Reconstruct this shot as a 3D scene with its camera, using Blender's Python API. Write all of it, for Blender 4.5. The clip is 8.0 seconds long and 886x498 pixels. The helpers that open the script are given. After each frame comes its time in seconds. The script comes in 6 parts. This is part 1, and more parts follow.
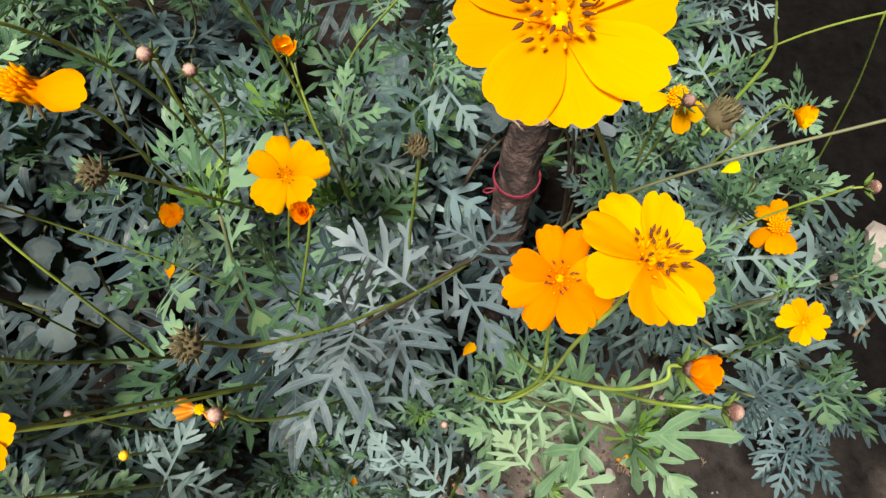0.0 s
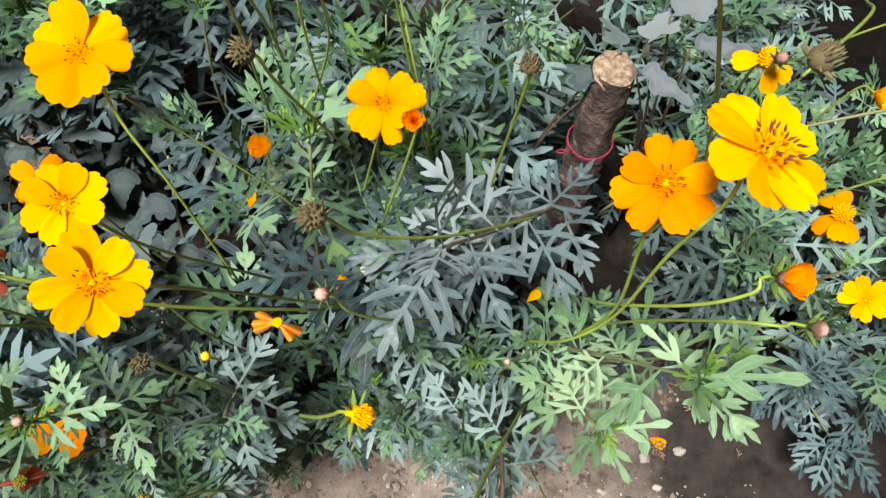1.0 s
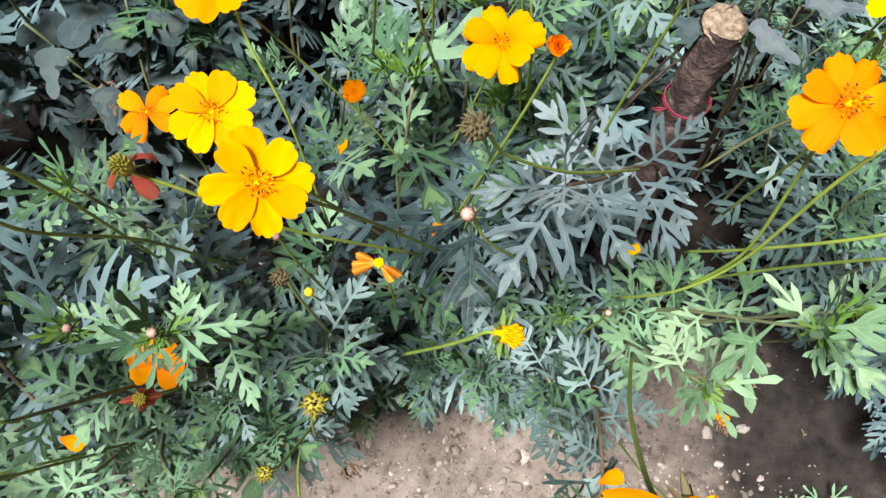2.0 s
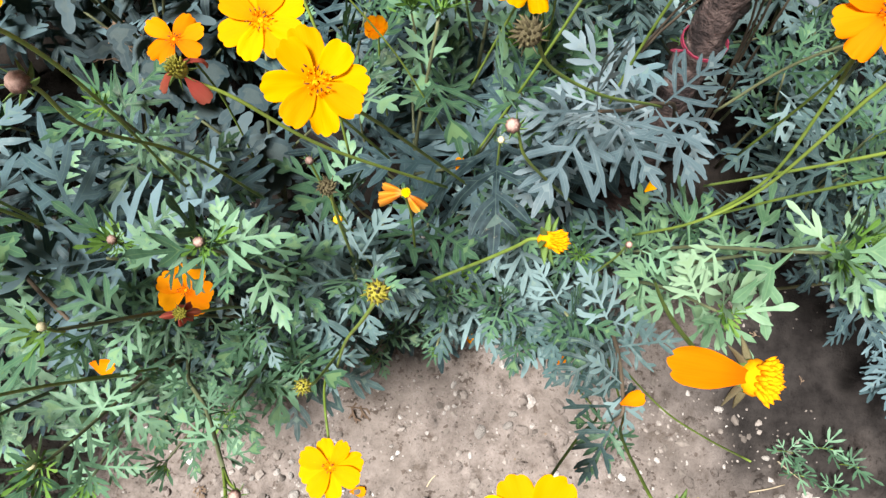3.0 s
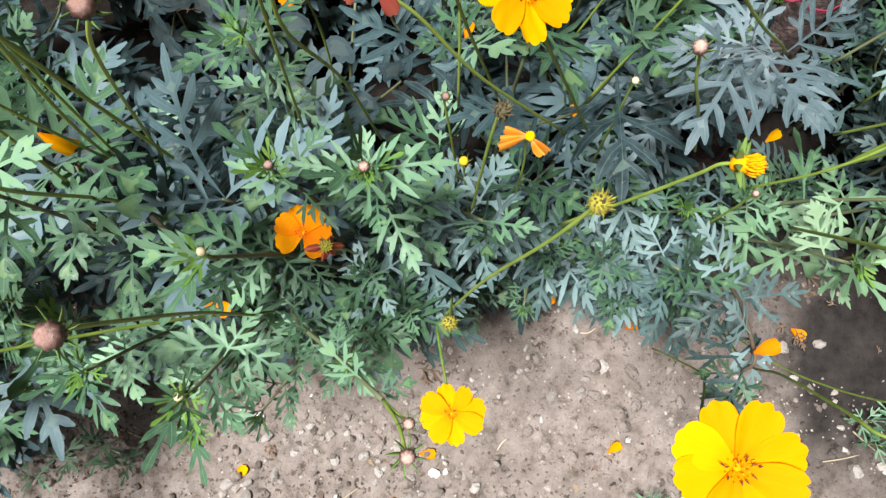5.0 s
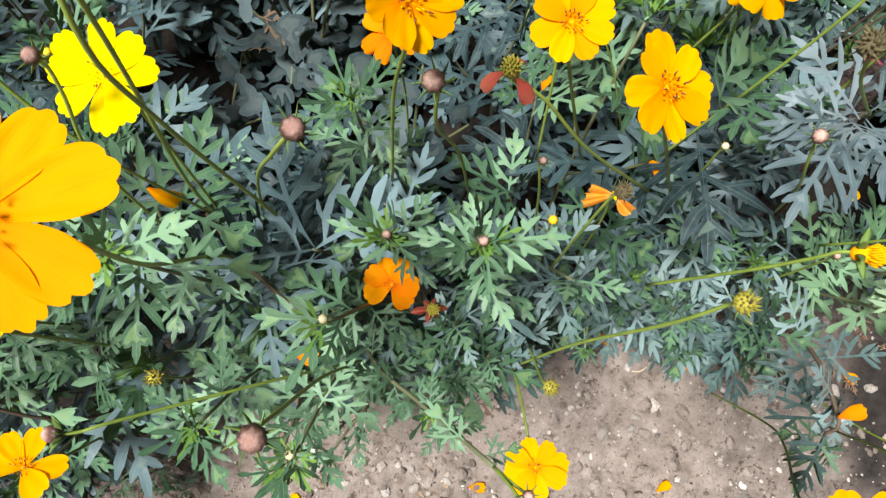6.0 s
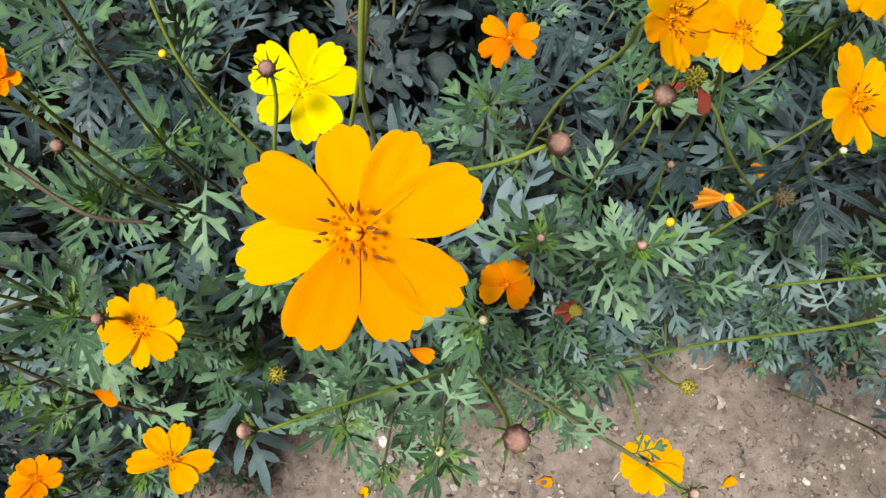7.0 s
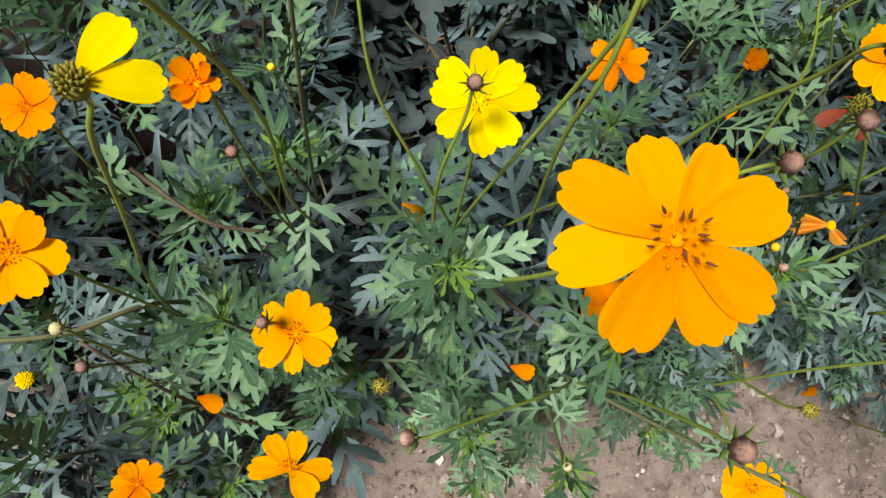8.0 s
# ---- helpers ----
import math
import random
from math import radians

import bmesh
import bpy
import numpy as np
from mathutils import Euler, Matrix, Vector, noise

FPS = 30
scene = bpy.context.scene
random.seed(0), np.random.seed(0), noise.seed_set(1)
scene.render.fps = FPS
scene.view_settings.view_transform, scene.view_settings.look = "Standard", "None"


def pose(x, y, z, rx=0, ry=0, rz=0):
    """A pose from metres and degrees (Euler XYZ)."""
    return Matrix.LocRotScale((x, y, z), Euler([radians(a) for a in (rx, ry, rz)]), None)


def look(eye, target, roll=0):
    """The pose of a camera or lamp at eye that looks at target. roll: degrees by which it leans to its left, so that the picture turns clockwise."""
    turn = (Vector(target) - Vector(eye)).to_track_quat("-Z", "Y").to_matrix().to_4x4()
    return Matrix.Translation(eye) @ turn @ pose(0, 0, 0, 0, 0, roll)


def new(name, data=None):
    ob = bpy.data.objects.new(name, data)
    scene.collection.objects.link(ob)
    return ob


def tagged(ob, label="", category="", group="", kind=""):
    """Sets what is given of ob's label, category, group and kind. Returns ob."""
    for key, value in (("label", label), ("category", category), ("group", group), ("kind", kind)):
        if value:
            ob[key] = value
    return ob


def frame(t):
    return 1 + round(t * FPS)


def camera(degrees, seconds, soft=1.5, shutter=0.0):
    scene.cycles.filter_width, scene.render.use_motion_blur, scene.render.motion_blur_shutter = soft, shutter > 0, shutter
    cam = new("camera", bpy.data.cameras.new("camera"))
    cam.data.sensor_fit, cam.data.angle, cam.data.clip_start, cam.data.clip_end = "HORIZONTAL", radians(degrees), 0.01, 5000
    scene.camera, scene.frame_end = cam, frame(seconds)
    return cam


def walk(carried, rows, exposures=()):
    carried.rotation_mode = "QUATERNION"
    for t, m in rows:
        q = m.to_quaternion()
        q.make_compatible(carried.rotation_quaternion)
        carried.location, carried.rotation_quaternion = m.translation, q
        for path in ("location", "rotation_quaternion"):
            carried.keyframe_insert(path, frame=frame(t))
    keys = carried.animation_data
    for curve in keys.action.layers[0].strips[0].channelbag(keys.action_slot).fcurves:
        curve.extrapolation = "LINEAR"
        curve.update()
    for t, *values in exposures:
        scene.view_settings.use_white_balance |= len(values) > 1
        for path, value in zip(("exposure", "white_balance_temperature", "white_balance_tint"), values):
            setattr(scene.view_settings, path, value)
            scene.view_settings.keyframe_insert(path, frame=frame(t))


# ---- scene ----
cam = camera(66.0, 8.0, soft=1.4)
PATH = [
    (0, (0.0239, 0.1404, 0.9819), (0.0315, 0.5616, 0.0749), 1.37),
    (0.5, (0.0070, 0.1046, 0.9847), (0.0024, 0.5467, 0.0877), 2.39),
    (1, (-0.0136, 0.0790, 0.9779), (-0.0439, 0.5100, 0.0760), 2.03),
    (1.5, (-0.0430, 0.0624, 0.9630), (-0.0918, 0.4866, 0.0587), 0.89),
    (1.7, (-0.0612, 0.0551, 0.9563), (-0.1158, 0.4765, 0.0511), 0.82),
    (2.8, (-0.0978, 0.0022, 0.9528), (-0.1232, 0.3989, 0.0352), 5.27),
    (3, (-0.1052, -0.0001, 0.9486), (-0.1302, 0.3861, 0.0265), 5.23),
    (3.5, (-0.1239, -0.0216, 0.9370), (-0.1499, 0.3500, 0.0090), 5.20),
    (4, (-0.1296, -0.0427, 0.9254), (-0.1532, 0.3203, -0.0061), 5.00),
    (4.5, (-0.1531, -0.0520, 0.9148), (-0.1744, 0.3037, -0.0196), 5.87),
    (4.7, (-0.1708, -0.0480, 0.9173), (-0.1958, 0.3120, -0.0153), 5.54),
    (5.8, (-0.2372, -0.0228, 0.9393), (-0.2778, 0.3483, 0.0116), 4.96),
    (6, (-0.2569, -0.0211, 0.9447), (-0.3026, 0.3529, 0.0184), 4.43),
    (6.5, (-0.3038, -0.0292, 0.9527), (-0.3523, 0.3480, 0.0279), 4.15),
    (7, (-0.3479, -0.0379, 0.9543), (-0.3944, 0.3271, 0.0244), 4.43),
    (7.5, (-0.3929, -0.0472, 0.9536), (-0.4388, 0.3411, 0.0332), 5.74),
    (8, (-0.4308, -0.0629, 0.9556), (-0.4834, 0.3311, 0.0380), 5.92),
]
walk(cam, [(t, look(eye, target, roll)) for t, eye, target, roll in PATH], [(0, 0.98, 7550, 12), (1, 1.24, 7300, 12), (1.5, 1.36, 7100, 12), (3, 1.38, 6700, 10), (4.5, 1.30, 6600, 10), (6, 1.18, 6850, 11), (7, 0.74, 7200, 11), (8, 0.64, 7350, 11)])

from mathutils.geometry import delaunay_2d_cdt

# ---- light ----
SUN_TURN, SUN_UP = radians(-140), radians(66)
world = bpy.data.worlds.new("sky")
scene.world = world
world.use_nodes = True
wn = world.node_tree.nodes
sky = wn.new("ShaderNodeTexSky")
sky.sky_type, sky.sun_disc = "NISHITA", False
sky.sun_elevation, sky.sun_rotation = SUN_UP, SUN_TURN
sky.air_density, sky.dust_density = 1.0, 5.0
wn["Background"].inputs["Strength"].default_value = 0.006
world.node_tree.links.new(sky.outputs["Color"], wn["Background"].inputs["Color"])
sun_data = bpy.data.lights.new("sun", "SUN")
sun_data.energy, sun_data.angle, sun_data.color = 5.0, radians(14), (1.0, 0.985, 0.97)
sun = new("sun", sun_data)
sun_way = Vector((math.sin(SUN_TURN) * math.cos(SUN_UP), math.cos(SUN_TURN) * math.cos(SUN_UP), math.sin(SUN_UP)))
sun.matrix_basis = look(sun_way * 20, (0, 0, 0))

# ---- materials ----


class Nodes:
    """A small writer of node materials."""

    def __init__(self, name):
        self.mat = bpy.data.materials.new(name)
        self.mat.use_nodes = True
        self.tree = self.mat.node_tree
        self.bsdf = self.tree.nodes["Principled BSDF"]
        self.out = self.tree.nodes["Material Output"]

    def add(self, kind, **values):
        node = self.tree.nodes.new(kind)
        for key, value in values.items():
            if key in ("operation", "blend_type", "data_type"):
                if key == "operation":
                    node.operation = value
                elif key == "blend_type":
                    node.blend_type = value
                else:
                    node.data_type = value
            else:
                node.inputs[key].default_value = value
        return node

    def link(self, a, b):
        self.tree.links.new(a, b)

    def noise(self, where, scale, detail=4.0, rough=0.6):
        n = self.add("ShaderNodeTexNoise", Scale=scale, Detail=detail, Roughness=rough)
        if where is not None:
            self.link(where, n.inputs["Vector"])
        return n.outputs["Fac"]

    def ramp(self, fac, *stops):
        r = self.tree.nodes.new("ShaderNodeValToRGB")
        e = r.color_ramp.elements
        while len(e) < len(stops):
            e.new(0.5)
        for slot, (at, col) in zip(e, stops):
            slot.position, slot.color = at, (*col, 1) if len(col) == 3 else col
        self.link(fac, r.inputs["Fac"])
        return r.outputs["Color"]

    def mix(self, fac, a, b, blend="MIX"):
        m = self.tree.nodes.new("ShaderNodeMix")
        m.data_type, m.blend_type = "RGBA", blend
        for value, slot in ((fac, m.inputs["Factor"]), (a, m.inputs["A"]), (b, m.inputs["B"])):
            if isinstance(value, (int, float)):
                slot.default_value = value
            elif isinstance(value, tuple):
                slot.default_value = (*value, 1)
            else:
                self.link(value, slot)
        return m.outputs["Result"]

    def math(self, op, a, b=0.0, c=0.0):
        m = self.tree.nodes.new("ShaderNodeMath")
        m.operation = op
        for value, slot in zip((a, b, c), m.inputs):
            if isinstance(value, (int, float)):
                slot.default_value = value
            else:
                self.link(value, slot)
        return m.outputs[0]

    def bump(self, height, strength, distance):
        b = self.add("ShaderNodeBump", Strength=strength, Distance=distance)
        self.link(height, b.inputs["Height"])
        self.link(b.outputs["Normal"], self.bsdf.inputs["Normal"])
        return b

    def thin(self, colour, share):
        """Lets part of the light through a thin blade."""
        t = self.tree.nodes.new("ShaderNodeBsdfTranslucent")
        self.link(colour, t.inputs["Color"])
        m = self.tree.nodes.new("ShaderNodeMixShader")
        m.inputs[0].default_value = share
        self.link(self.bsdf.outputs[0], m.inputs[1])
        self.link(t.outputs[0], m.inputs[2])
        self.link(m.outputs[0], self.out.inputs["Surface"])


def leaf_material(name, dark, mid, pale, vein, rough=0.5, through_share=0.22):
    n = Nodes(name)
    info = n.tree.nodes.new("ShaderNodeObjectInfo")
    uv = n.tree.nodes.new("ShaderNodeUVMap").outputs["UV"]
    co = n.tree.nodes.new("ShaderNodeTexCoord").outputs["Object"]
    col = n.ramp(info.outputs["Random"], (0.0, dark), (0.58, mid), (1.0, pale))
    mottle = n.noise(co, 90, 4)
    col = n.mix(n.ramp(mottle, (0.35, (0, 0, 0)), (0.75, (0.25,) * 3)), col, pale)
    sep = n.tree.nodes.new("ShaderNodeSeparateXYZ")
    n.link(uv, sep.inputs[0])
    side = n.math("ABSOLUTE", sep.outputs["Y"])
    line = n.ramp(side, (0.0, (0.40,) * 3), (0.12, (0, 0, 0)))
    col = n.mix(line, col, vein)
    col = n.mix(n.ramp(side, (0.55, (0, 0, 0)), (1.0, (0.10,) * 3)), col, pale)
    specks = n.noise(co, 420, 2)
    col = n.mix(n.ramp(specks, (0.66, (0, 0, 0)), (0.8, (0.35, 0.35, 0.35))), col, (0.24, 0.22, 0.16))
    n.link(col, n.bsdf.inputs["Base Color"])
    n.link(n.ramp(n.noise(co, 160, 3), (0.3, (rough - 0.1,) * 3), (0.7, (rough + 0.15,) * 3)), n.bsdf.inputs["Roughness"])
    n.bsdf.inputs["Specular IOR Level"].default_value = 0.15
    n.bump(n.noise(co, 240, 3), 0.35, 0.001)
    n.thin(n.mix(0.5, col, (0.16, 0.26, 0.04)), through_share)
    return n.mat


def petal_material(name, base, tip, throat):
    n = Nodes(name)
    uv = n.tree.nodes.new("ShaderNodeUVMap").outputs["UV"]
    info = n.tree.nodes.new("ShaderNodeObjectInfo")
    sep = n.tree.nodes.new("ShaderNodeSeparateXYZ")
    n.link(uv, sep.inputs[0])
    col = n.ramp(sep.outputs["X"], (0.0, throat), (0.42, base), (1.0, tip))
    stretch = n.tree.nodes.new("ShaderNodeMapping")
    stretch.inputs["Scale"].default_value = (1.2, 26, 1)
    n.link(uv, stretch.inputs["Vector"])
    streak = n.noise(stretch.outputs[0], 1.0, 3)
    col = n.mix(n.ramp(streak, (0.45, (0, 0, 0)), (0.75, (0.22, 0.22, 0.22))), col, throat)
    hsv = n.tree.nodes.new("ShaderNodeHueSaturation")
    n.link(col, hsv.inputs["Color"])
    n.link(n.math("MULTIPLY_ADD", info.outputs["Random"], 0.016, 0.492), hsv.inputs["Hue"])
    n.link(n.math("MULTIPLY_ADD", info.outputs["Random"], 0.2, 0.88), hsv.inputs["Value"])
    n.link(hsv.outputs[0], n.bsdf.inputs["Base Color"])
    n.bsdf.inputs["Roughness"].default_value = 0.75
    n.bsdf.inputs["Specular IOR Level"].default_value = 0.08
    n.bump(streak, 0.12, 0.002)
    n.thin(hsv.outputs[0], 0.5)
    return n.mat


def plain_material(name, stops, scale, rough, bump=0.4, depth=0.001, thin=0.0, spec=0.4):
    """A surface of a few tones over grain at two scales."""
    n = Nodes(name)
    co = n.tree.nodes.new("ShaderNodeTexCoord").outputs["Object"]
    info = n.tree.nodes.new("ShaderNodeObjectInfo")
    f = n.noise(co, scale, 5)
    g = n.math("ADD", n.math("MULTIPLY", f, 0.75), n.math("MULTIPLY", info.outputs["Random"], 0.25))
    col = n.ramp(g, *stops)
    n.link(col, n.bsdf.inputs["Base Color"])
    n.bsdf.inputs["Roughness"].default_value = rough
    n.bsdf.inputs["Specular IOR Level"].default_value = spec
    n.bump(n.noise(co, scale * 3.5, 4), bump, depth)
    if thin:
        n.thin(col, thin)
    return n.mat


def soil_material():
    n = Nodes("dry_soil")
    geo = n.tree.nodes.new("ShaderNodeNewGeometry").outputs["Position"]
    big = n.noise(geo, 5.0, 4)
    mid = n.noise(geo, 34, 9, 0.68)
    fine = n.noise(geo, 330, 5, 0.7)
    col = n.ramp(mid, (0.33, (0.092, 0.073, 0.060)), (0.45, (0.172, 0.146, 0.132)), (0.68, (0.264, 0.228, 0.209)))
    col = n.mix(n.ramp(fine, (0.30, (0.55,) * 3), (0.46, (0, 0, 0))), col, (0.06, 0.05, 0.043))
    col = n.mix(n.ramp(fine, (0.62, (0, 0, 0)), (0.75, (0.5,) * 3)), col, (0.38, 0.35, 0.32))
    col = n.mix(n.ramp(big, (0.45, (0, 0, 0)), (0.7, (0.5,) * 3)), col, (0.15, 0.128, 0.112))
    # bits of rotted leaf in the earth
    bits = n.math("ADD", n.noise(geo, 140, 3, 0.5), n.math("MULTIPLY", n.math("SUBTRACT", n.noise(geo, 12, 4), 0.5), 0.5))
    col = n.mix(n.ramp(bits, (0.64, (0, 0, 0)), (0.70, (0.8,) * 3)), col, (0.055, 0.042, 0.034))
    scraps = n.noise(geo, 58, 4, 0.75)
    col = n.mix(n.ramp(scraps, (0.60, (0, 0, 0)), (0.64, (0.75,) * 3)), col, (0.075, 0.056, 0.046))
    # the soil under the plants is painted near-black for the shade between leaves
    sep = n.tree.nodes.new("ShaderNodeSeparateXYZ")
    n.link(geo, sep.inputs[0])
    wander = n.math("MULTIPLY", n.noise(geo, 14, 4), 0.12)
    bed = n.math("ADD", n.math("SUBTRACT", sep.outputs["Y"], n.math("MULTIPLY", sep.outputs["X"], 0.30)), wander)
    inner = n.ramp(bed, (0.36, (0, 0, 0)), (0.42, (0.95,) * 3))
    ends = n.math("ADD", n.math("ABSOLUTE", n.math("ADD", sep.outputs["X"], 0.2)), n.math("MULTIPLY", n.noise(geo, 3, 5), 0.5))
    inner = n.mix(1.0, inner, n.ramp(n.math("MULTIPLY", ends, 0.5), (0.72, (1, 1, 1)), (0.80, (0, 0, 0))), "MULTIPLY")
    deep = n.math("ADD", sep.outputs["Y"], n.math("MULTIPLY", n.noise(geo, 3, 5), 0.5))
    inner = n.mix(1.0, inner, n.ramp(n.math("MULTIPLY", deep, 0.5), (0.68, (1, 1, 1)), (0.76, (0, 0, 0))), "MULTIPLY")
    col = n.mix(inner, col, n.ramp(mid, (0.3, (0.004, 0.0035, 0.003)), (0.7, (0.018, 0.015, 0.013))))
    # patches of dark earth at the bed's end: damp, with plants' shade painted in
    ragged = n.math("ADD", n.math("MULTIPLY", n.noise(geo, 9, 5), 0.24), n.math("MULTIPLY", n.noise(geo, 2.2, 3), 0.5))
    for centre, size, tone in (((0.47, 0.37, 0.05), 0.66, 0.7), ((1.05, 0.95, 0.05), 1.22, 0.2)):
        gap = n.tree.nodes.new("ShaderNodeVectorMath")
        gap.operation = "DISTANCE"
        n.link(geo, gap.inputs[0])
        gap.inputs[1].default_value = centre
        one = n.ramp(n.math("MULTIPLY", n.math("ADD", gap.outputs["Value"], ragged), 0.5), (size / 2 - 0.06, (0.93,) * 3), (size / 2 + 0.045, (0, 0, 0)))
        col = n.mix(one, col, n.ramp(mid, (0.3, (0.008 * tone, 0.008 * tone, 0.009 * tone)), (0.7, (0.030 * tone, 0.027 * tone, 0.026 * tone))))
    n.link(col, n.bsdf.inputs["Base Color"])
    n.bsdf.inputs["Roughness"].default_value = 1.0
    n.bsdf.inputs["Specular IOR Level"].default_value = 0.04
    h = n.math("ADD", n.math("MULTIPLY", mid, 0.7), n.math("MULTIPLY", fine, 0.3))
    n.bump(h, 1.0, 0.008)
    return n.mat


M_GREY = leaf_material("grey_green_leaf", (0.007, 0.018, 0.018), (0.042, 0.085, 0.087), (0.158, 0.236, 0.244), (0.14, 0.20, 0.15), 0.50, 0.05)
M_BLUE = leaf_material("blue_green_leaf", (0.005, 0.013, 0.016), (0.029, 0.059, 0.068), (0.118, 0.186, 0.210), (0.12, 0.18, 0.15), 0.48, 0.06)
M_YOUNG = leaf_material("young_green_leaf", (0.016, 0.046, 0.026), (0.049, 0.118, 0.068), (0.138, 0.252, 0.160), (0.17, 0.27, 0.11), 0.44, 0.12)
M_LIME = leaf_material("lime_growth_tip", (0.055, 0.135, 0.022), (0.090, 0.195, 0.036), (0.15, 0.27, 0.06), (0.16, 0.27, 0.07), 0.5, 0.3)
M_PALE = leaf_material("pale_bright_leaf", (0.045, 0.112, 0.055), (0.092, 0.180, 0.102), (0.215, 0.325, 0.210), (0.19, 0.30, 0.15), 0.45, 0.10)
M_SILVER = leaf_material("silvery_leaf", (0.036, 0.062, 0.073), (0.070, 0.108, 0.124), (0.140, 0.190, 0.212), (0.16, 0.21, 0.21), 0.46, 0.1)
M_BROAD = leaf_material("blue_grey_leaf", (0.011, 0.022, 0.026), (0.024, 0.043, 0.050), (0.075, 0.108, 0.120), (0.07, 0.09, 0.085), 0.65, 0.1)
M_HAZE = leaf_material("pale_blue_grey_leaf", (0.040, 0.058, 0.072), (0.078, 0.102, 0.120), (0.150, 0.180, 0.205), (0.13, 0.16, 0.165), 0.6, 0.08)
M_DRY = leaf_material("dry_brown_leaf", (0.07, 0.045, 0.035), (0.13, 0.085, 0.06), (0.22, 0.16, 0.11), (0.2, 0.14, 0.09), 0.8, 0.1)
PETAL = {
    "yellow": petal_material("yellow_petal", (0.87, 0.405, 0.0), (0.89, 0.43, 0.0), (0.84, 0.28, 0.0)),
    "lemon": petal_material("lemon_petal", (0.84, 0.69, 0.0), (0.86, 0.72, 0.0), (0.84, 0.55, 0.0)),
    "gold": petal_material("golden_petal", (0.89, 0.38, 0.0), (0.90, 0.41, 0.0), (0.86, 0.29, 0.0)),
    "orange": petal_material("orange_petal", (0.85, 0.275, 0.001), (0.87, 0.31, 0.002), (0.74, 0.16, 0.001)),
    "red": petal_material("faded_red_petal", (0.46, 0.10, 0.07), (0.50, 0.15, 0.10), (0.26, 0.05, 0.03)),
    "peach": petal_material("shrivelled_peach_petal", (0.85, 0.32, 0.02), (0.88, 0.42, 0.06), (0.88, 0.58, 0.22)),
}
M_STALK = plain_material("green_stalk", ((0.3, (0.095, 0.155, 0.022)), (0.7, (0.21, 0.29, 0.052))), 60, 0.5, 0.3)
M_STEM = plain_material("dull_green_stem", ((0.3, (0.075, 0.095, 0.05)), (0.7, (0.14, 0.15, 0.075))), 50, 0.6, 0.4)
M_WOODY = plain_material("brown_stem", ((0.3, (0.050, 0.036, 0.026)), (0.7, (0.115, 0.088, 0.058))), 50, 0.75, 0.5)
FLORET = {
    "yellow": plain_material("yellow_floret", ((0.3, (0.68, 0.24, 0.0)), (0.7, (0.82, 0.37, 0.002))), 200, 0.7, spec=0.1),
    "lemon": plain_material("lemon_floret", ((0.3, (0.80, 0.50, 0.0)), (0.7, (0.86, 0.64, 0.002))), 200, 0.7, spec=0.1),
    "gold": plain_material("golden_floret", ((0.3, (0.66, 0.18, 0.0)), (0.7, (0.80, 0.30, 0.002))), 200, 0.7, spec=0.1),
    "orange": plain_material("orange_floret", ((0.3, (0.72, 0.20, 0.0)), (0.7, (0.86, 0.36, 0.002))), 200, 0.7, spec=0.1),
}
M_ANTHER = plain_material("dark_brown_anther", ((0.3, (0.05, 0.017, 0.005)), (0.7, (0.17, 0.05, 0.01))), 300, 0.7)
M_BRACT = plain_material("green_bract", ((0.3, (0.05, 0.10, 0.025)), (0.7, (0.14, 0.24, 0.05))), 150, 0.55, thin=0.15)


def bud_material(name, low, mid, top):
    """Scales that pale towards their tips, the highlight on top painted in."""
    n = Nodes(name)
    co = n.tree.nodes.new("ShaderNodeTexCoord").outputs["Object"]
    sep = n.tree.nodes.new("ShaderNodeSeparateXYZ")
    n.link(co, sep.inputs[0])
    h = n.math("ADD", n.math("MULTIPLY", sep.outputs["Z"], 0.5), n.math("MULTIPLY", n.noise(co, 4, 4), 0.6))
    col = n.ramp(h, (0.12, low), (0.5, mid), (0.85, top))
    n.link(col, n.bsdf.inputs["Base Color"])
    n.bsdf.inputs["Roughness"].default_value = 0.38
    n.bump(n.noise(co, 14, 3), 0.4, 0.05)
    return n.mat


M_BUD = bud_material("pinkish_brown_bud", (0.035, 0.016, 0.012), (0.130, 0.062, 0.050), (0.50, 0.34, 0.29))
M_BUD_DARK = bud_material("dark_brown_bud", (0.020, 0.009, 0.008), (0.070, 0.032, 0.027), (0.30, 0.18, 0.15))
M_BUD_PALE = plain_material("pale_cream_bud", ((0.3, (0.40, 0.38, 0.22)), (0.7, (0.62, 0.55, 0.36))), 120, 0.5)
M_BUD_YELLOW = plain_material("yellow_bud", ((0.3, (0.80, 0.42, 0.01)), (0.7, (0.92, 0.58, 0.02))), 120, 0.55)
M_SEED = plain_material("brown_seed", ((0.3, (0.040, 0.030, 0.015)), (0.55, (0.100, 0.084, 0.040)), (0.75, (0.21, 0.20, 0.10))), 200, 0.75)
M_SEED_GREEN = plain_material("yellow_green_floret", ((0.3, (0.10, 0.11, 0.015)), (0.7, (0.32, 0.28, 0.028))), 200, 0.65)
M_BARK = plain_material("grey_brown_bark", ((0.34, (0.020, 0.013, 0.013)), (0.48, (0.082, 0.056, 0.052)), (0.64, (0.32, 0.245, 0.225))), 48, 0.9, 1.0, 0.006)
M_CUT = plain_material("weathered_cut_wood", ((0.40, (0.040, 0.027, 0.020)), (0.55, (0.13, 0.095, 0.066)), (0.72, (0.30, 0.24, 0.18))), 160, 0.85, 0.8, 0.002)
M_CORD = plain_material("crimson_cord", ((0.3, (0.07, 0.006, 0.018)), (0.7, (0.19, 0.014, 0.04))), 300, 0.7)
